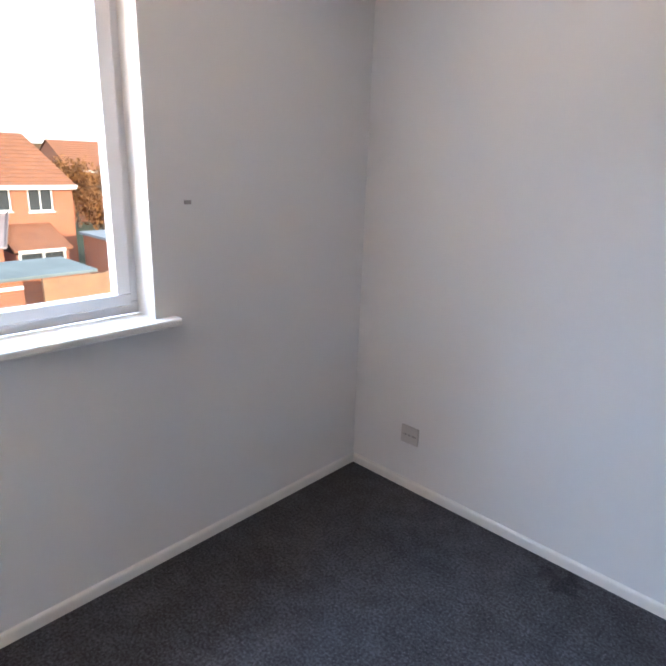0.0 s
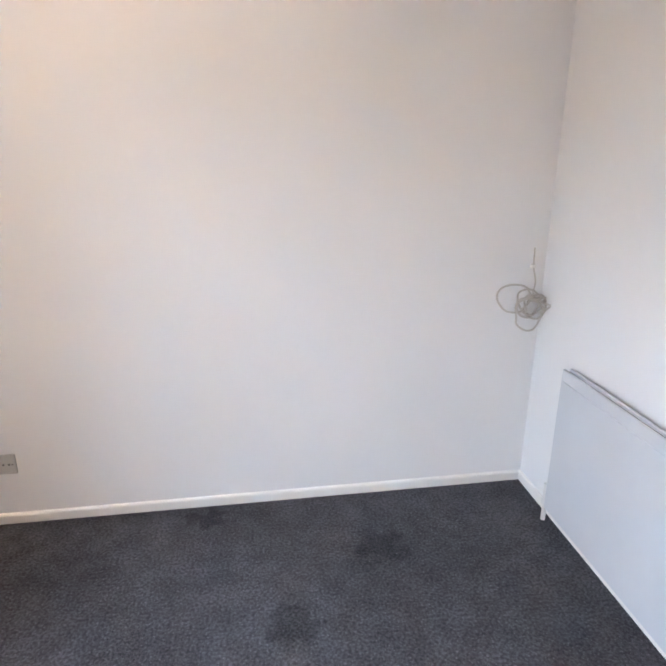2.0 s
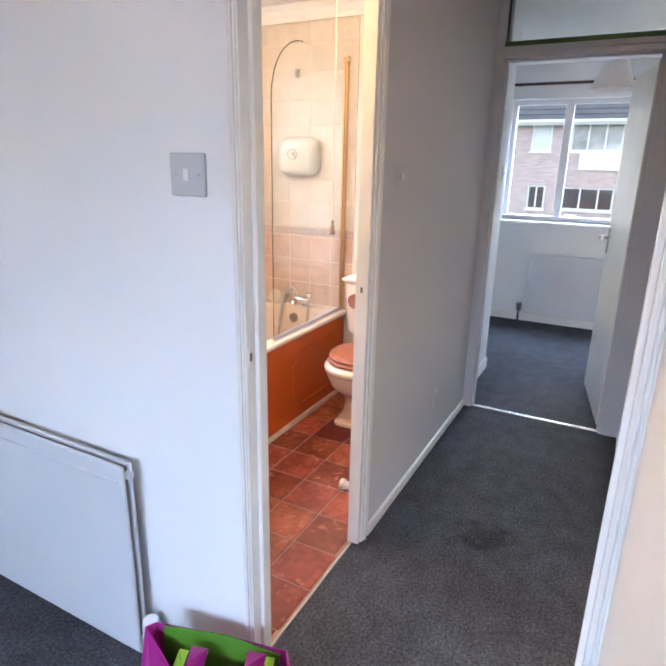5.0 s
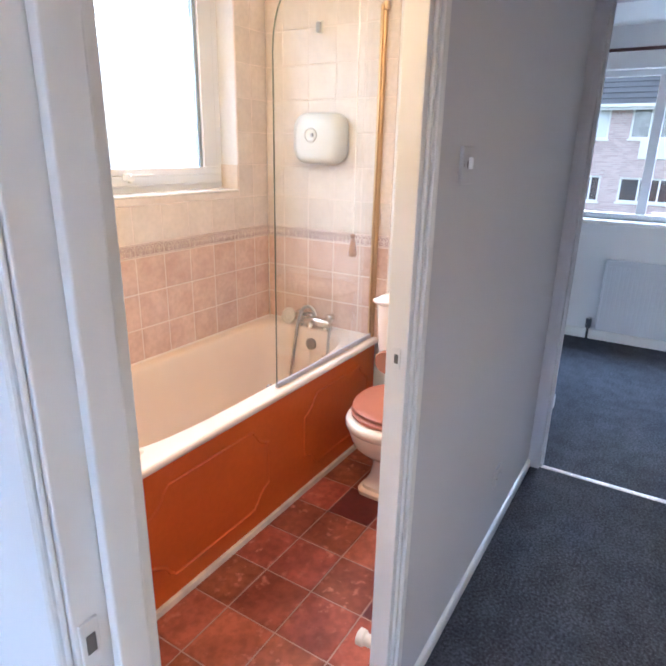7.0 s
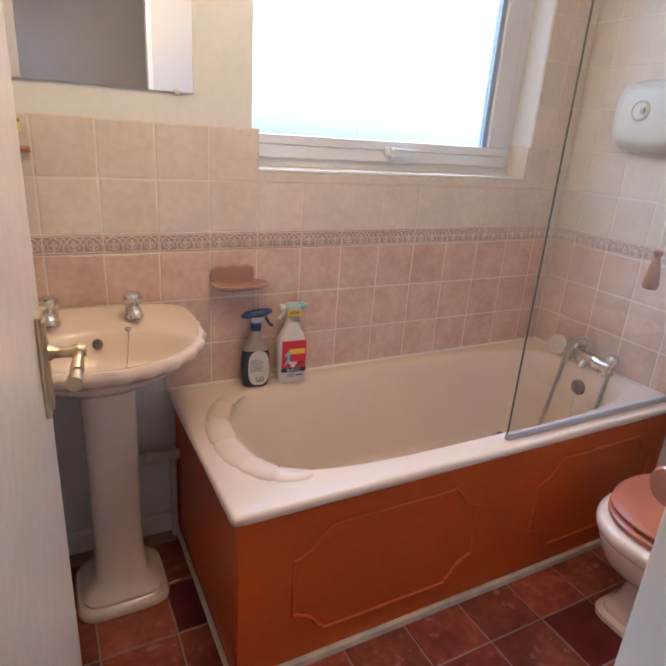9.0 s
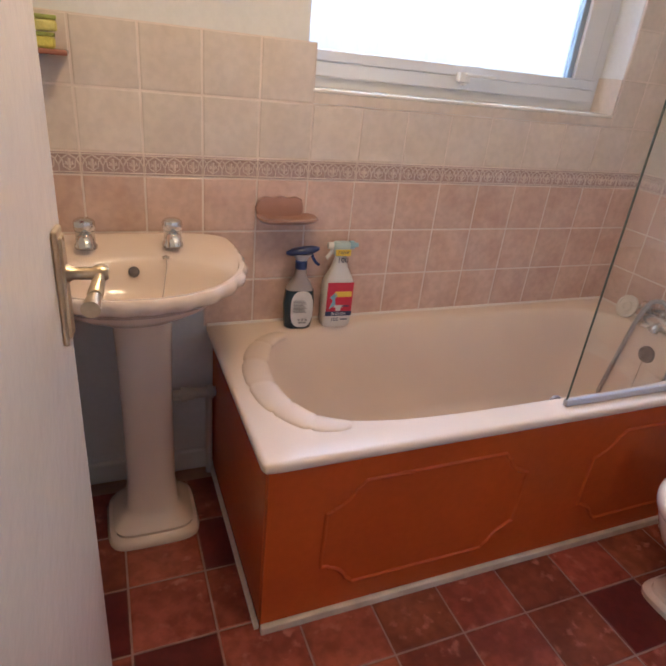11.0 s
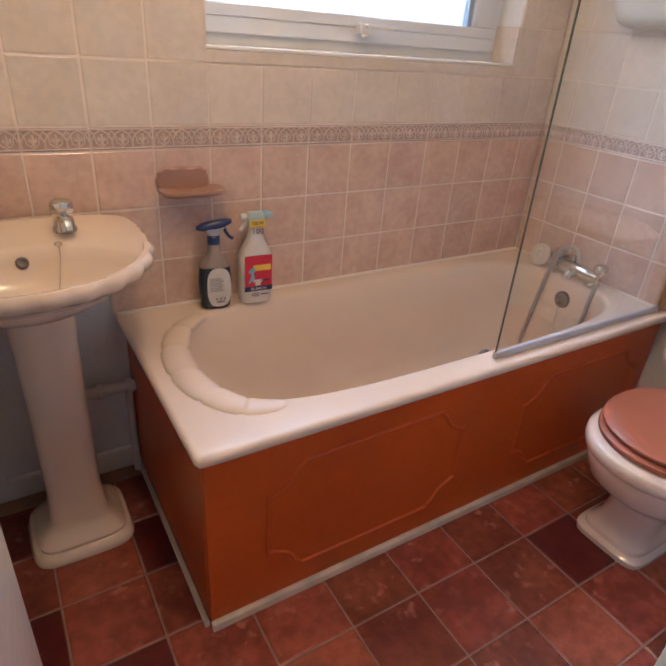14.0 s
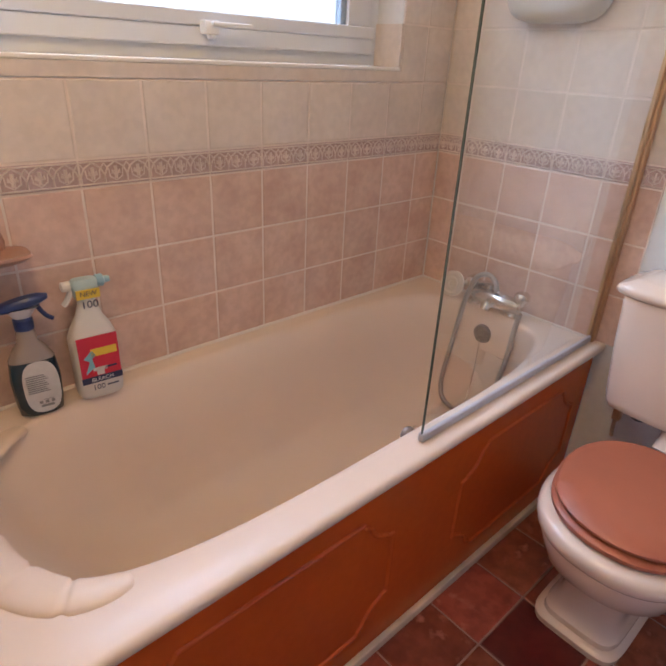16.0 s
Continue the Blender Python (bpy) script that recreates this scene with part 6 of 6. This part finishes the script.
def tree(name, place, height, seed, label):
    t = base(name, label, "tree", place)
    rnd = random.Random(seed)
    bark = mat("bark", (0.10, 0.07, 0.05), 0.9, vary=0.3, scale=5)
    leaf = mat("autumn_leaf", (0.30, 0.13, 0.035), 0.8, vary=0.4, scale=1.2)
    bm = bmesh.new()
    tube(bm, [(0, 0, 0), (0.1, 0.05, height * 0.3), (0.0, 0.1, height * 0.6), (0.1, 0.0, height * 0.9)], [height * 0.035, height * 0.028, height * 0.018, height * 0.006], 8)
    tips = []
    for k in range(14):
        a, z = rnd.random() * 6.28, height * (0.35 + 0.5 * rnd.random())
        L = height * (0.16 + 0.16 * rnd.random())
        tip = Vector((math.cos(a) * L, math.sin(a) * L, z + L * 0.6))
        tube(bm, [(0, 0, z), tuple(tip * 0.5 + Vector((0, 0, z * 0.45))), tuple(tip)], [height * 0.012, height * 0.008, height * 0.003], 5)
        tips.append(tip)
    part("trunk", bm, bark, t)
    verts, faces = [], []
    for tip in tips:
        for k in range(260):
            p = tip + Vector([rnd.gauss(0, height * 0.075) for _ in range(3)])
            q = Euler([rnd.random() * 6.28 for _ in range(3)]).to_matrix()
            i = len(verts)
            s = height * 0.024
            verts += [tuple(p + q @ Vector(v) * s) for v in ((-1, 0, 0), (0, -0.6, 0.1), (1, 0, 0), (0, 0.6, 0.1))]
            faces.append((i, i + 1, i + 2, i + 3))
    me = bpy.data.meshes.new("crown")
    me.from_pydata(verts, [], faces)
    me.materials.append(leaf)
    c = new("crown", me)
    c.parent = t
    return t


first = tree("tree", (-33, 17.2, -4.2), 4.6, 1, "autumn tree with orange-brown leaves behind the gardens")
first["group"] = "trees behind the gardens"
for k, (x, y, s) in enumerate(((-38, 22.5, 1.1), (-30, 20.0, 0.85), (-44, 19.2, 1.25), (-30, 15.0, 0.8))):
    copy_thing(first, pose(x, y, -4.2, 0, 0, 70 * k))

he = house("house", "mottled brick terraced house across the street with white windows", 26, -1, -14.0, 5.05, -4.2, 3.30, 6.2, 8, BRICK_BUFF_HAZED, ROOF_GREY,
           [(3.38, 4.15, 2.12, 3.2, ()), (0.86, 2.69, 2.13, 3.22, (0.33, 0.66)), (3.39, 4.08, -0.12, 0.83, (0.5,)), (0.88, 2.75, -0.08, 0.80, (0.3, 0.65)), (-3.4, -1.6, 2.13, 3.2, (0.5,)), (-3.4, -1.6, -0.1, 0.8, (0.5,))],
           glass={(3.38, 2.12): mat("blind_behind_glass", (0.62, 0.64, 0.66), 0.15, coat=0.5), (0.86, 2.13): mat("net_curtain_glass", (0.36, 0.36, 0.37), 0.1, coat=0.5, vary=0.4, scale=3)})
pc = base("wall_cladding", "pale rendered panel between the upper and lower windows", "cladding panel", (25.96, 1.55, 1.45))
boxes("panel", [(-0.02, 0.035, -0.72, 0.74, 0.0, 0.62)], WHITE_OUT, pc, 0.01)
pipe = base("drainpipe", "white plastic drainpipe down the corner of the brick house", "drainpipe", (25.92, 4.98, -4.2))
bm = bmesh.new()
tube(bm, [(0, 0, 0), (0, 0, 3), (0, 0, 7.3)], 0.05, 8)
part("pipe", bm, WHITE_OUT, pipe)
house("house", "pale rendered house further along the street", 34, -1, 5.6, 16.0, -4.2, 2.6, 5.2, 8, mat("pale_render", (0.62, 0.60, 0.58), 0.85, vary=0.08, scale=1.5), ROOF_GREY, [(6.6, 7.8, 1.3, 2.3, (0.5,)), (6.6, 7.8, -1.2, -0.2, (0.5,))])


# ---- wall tiles ----
def tile_mesh(name, w, h, material, depth=0.007):
    bm = bmesh.new()
    b = 0.0022
    lo = [(-w / 2, 0, -h / 2), (w / 2, 0, -h / 2), (w / 2, 0, h / 2), (-w / 2, 0, h / 2)]
    mid = [(x, -depth + b * 0.6, z) for x, _, z in lo]
    top = [(x - math.copysign(b, x), -depth, z - math.copysign(b, z)) for x, _, z in lo]
    loft(bm, [lo, mid, top], cap0=False)
    return mesh_from(name, bm, material)


def border_mesh(w, h):
    bm = bmesh.new()
    d = 0.007
    lo = [(-w / 2, 0, -h / 2), (w / 2, 0, -h / 2), (w / 2, 0, h / 2), (-w / 2, 0, h / 2)]
    loft(bm, [lo, [(x, -d, z) for x, _, z in lo]], cap0=False)

    def line(pts, r):
        k0 = len(bm.faces)
        tube(bm, [(x, -d, z) for x, z in pts], r, 4)
        bm.faces.ensure_lookup_table()
        for f in bm.faces[k0:]:
            f.material_index = 1
    for z in (-h / 2 + 0.004, h / 2 - 0.004):
        line([(-w / 2, z), (0, z), (w / 2, z)], 0.0022)
    for k in range(3):
        cx = -w / 3 + k * w / 3
        line([(cx - w / 6, -h * 0.38), (cx - w / 6, -h * 0.10), (cx - w / 9, h * 0.20), (cx, h * 0.40), (cx + w / 9, h * 0.20), (cx + w / 6, -h * 0.10), (cx + w / 6, -h * 0.38)], 0.0023)
        line([(cx - w / 6, h * 0.36), (cx - w / 10, h * 0.10), (cx - w / 11, -h * 0.18), (cx, -h * 0.34), (cx + w / 11, -h * 0.18), (cx + w / 10, h * 0.10), (cx + w / 6, h * 0.36)], 0.0017)
        line([(cx, -h * 0.26), (cx, -h * 0.02), (cx, h * 0.22)], 0.0042)
        for s in (-1, 1):
            line([(cx, -h * 0.14), (cx + s * w * 0.030, -h * 0.04), (cx + s * w * 0.050, h * 0.06), (cx + s * w * 0.055, -h * 0.08)], 0.0030)
    return mesh_from("border_tile", bm, [BORDER, BORDER_HI])


PX, GAP = 0.1585, 0.0048
ROWS_PINK = [(0.882, 1.040), (0.724, 0.882), (0.570, 0.724)]
ROWS_CREAM_N = [(1.100, 1.258), (1.258, 1.417)]


def tiled_field(name, origin, rz, u0, u1, offset, rows, border, label, skip=None):
    """Tiles on a wall that faces local -y; u runs along it. offset: where one joint falls."""
    f = base(name, label, "wall tiles", origin, rz)
    f["kind"] = "structure"
    cache = {}
    us = []
    k = math.ceil((u0 - offset) / PX - 1e-6)
    cuts = [u0] + [offset + i * PX for i in range(k, k + 40) if u0 + 0.012 < offset + i * PX < u1 - 0.012] + [u1]
    backing = []
    for z0, z1, m in rows:
        for a, b in zip(cuts, cuts[1:]):
            if skip and skip(a, b, z0, z1):
                continue
            key = (round(b - a, 3), round(z1 - z0, 3), m.name)
            if key not in cache:
                cache[key] = tile_mesh("tile", b - a - GAP, z1 - z0 - GAP, m)
            t = new("wall_tile", cache[key])
            t.parent = f
            t.location = ((a + b) / 2, 0.0, (z0 + z1) / 2)
            backing.append((a, b, z0, z1))
    if border:
        z0, z1 = border
        for a, b in zip(cuts, cuts[1:]):
            key = ("b", round(b - a, 3))
            if key not in cache:
                cache[key] = border_mesh(b - a - GAP, z1 - z0 - GAP)
            t = new("border_tile", cache[key])
            t.parent = f
            t.location = ((a + b) / 2, 0.0, (z0 + z1) / 2)
            backing.append((a, b, z0, z1))
    bm = bmesh.new()
    for a, b, z0, z1 in backing:
        v = [bm.verts.new(p) for p in ((a, -0.0058, z0), (b, -0.0058, z0), (b, -0.0058, z1), (a, -0.0058, z1))]
        w = [bm.verts.new(p) for p in ((a, 0.0, z0), (b, 0.0, z0), (b, 0.0, z1), (a, 0.0, z1))]
        bm.faces.new(v)
        for i in range(4):
            bm.faces.new((v[i], v[(i + 1) % 4], w[(i + 1) % 4], w[i]))
    part("grout", bm, GROUT, f)
    return f


up = [(1.10 + i * PX, 1.10 + (i + 1) * PX, TILE_CREAM) for i in range(7)] + [(1.10 + 7 * PX, 2.333, TILE_CREAM)]
OFF = 3.611
pink = [(a, b, TILE_PINK) for a, b in ROWS_PINK]
cream = [(a, b, TILE_CREAM) for a, b in ROWS_CREAM_N]
tiled_field("tiling_north", (0, 2.5575, 0), 0, 2.82, 5.0, OFF, pink + [(1.10, 1.258, TILE_CREAM), (1.258, 1.417, TILE_CREAM)], (1.040, 1.100),
            "pink wall tiles with a patterned border and cream tiles over the bath",
            skip=lambda a, b, z0, z1: (b < 3.30 and z1 < 0.80) or (z0 > 1.2 and a > 3.5))
tiled_field("tiling_window_side", (0, 2.5575, 0), 0, 4.766, 5.0, 4.879, up[1:], None, "cream tiles between the window and the corner")
boxes_fill = structure("tile_cut_strip", [(3.611, 4.764, 2.5502, 2.5570, 1.2600, 1.2895)], TILE_CREAM, label="cut strip of cream tile below the window")
# the east wall: local u runs along -y
tiled_field("tiling_east", (5.0075, 0, 0), -90, -2.55, -1.80, -2.2845, pink + up, (1.040, 1.100), "pink tiles, patterned border and cream tiles behind the bath taps")

# ---- floor tiles ----
FX, FY, OX, OY = 0.2125, 0.2015, 3.006, 1.682
ft = tagged(base("tiling_floor", "worn terracotta floor tiles with dark ones among them and pale grout", "floor tiles"), kind="structure")
cache = {}
dark = {(6, 0), (0, 1), (1, 3), (-1, 2), (4, -2)}
for i in range(-1, 10):
    for j in range(-4, 5):
        x0, x1 = max(OX + i * FX, 2.815), min(OX + (i + 1) * FX, 5.0)
        y0, y1 = max(OY + (j - 1) * FY, 1.068), min(OY + j * FY, 2.55)
        if y0 < 1.084 and not (x0 > 2.89 and x1 < 3.60):
            y0 = 1.086
        if x1 - x0 < 0.02 or y1 - y0 < 0.02:
            continue
        key = (round(x1 - x0, 3), round(y1 - y0, 3), (i, j) in dark)
        if key not in cache:
            w, h = (x1 - x0 - 0.006) / 2, (y1 - y0 - 0.006) / 2
            bm = bmesh.new()
            loft(bm, [[(-w, -h, -0.006), (w, -h, -0.006), (w, h, -0.006), (-w, h, -0.006)], [(-w, -h, 0.0), (w, -h, 0.0), (w, h, 0.0), (-w, h, 0.0)], [(-w + 0.003, -h + 0.003, 0.002), (w - 0.003, -h + 0.003, 0.002), (w - 0.003, h - 0.003, 0.002), (-w + 0.003, h - 0.003, 0.002)]], cap0=False)
            cache[key] = mesh_from("floor_tile", bm, FLOORTILE_DARK if key[2] else FLOORTILE)
        t = new("floor_tile", cache[key])
        t.parent = ft
        t.location = ((x0 + x1) / 2, (y0 + y1) / 2, 0)
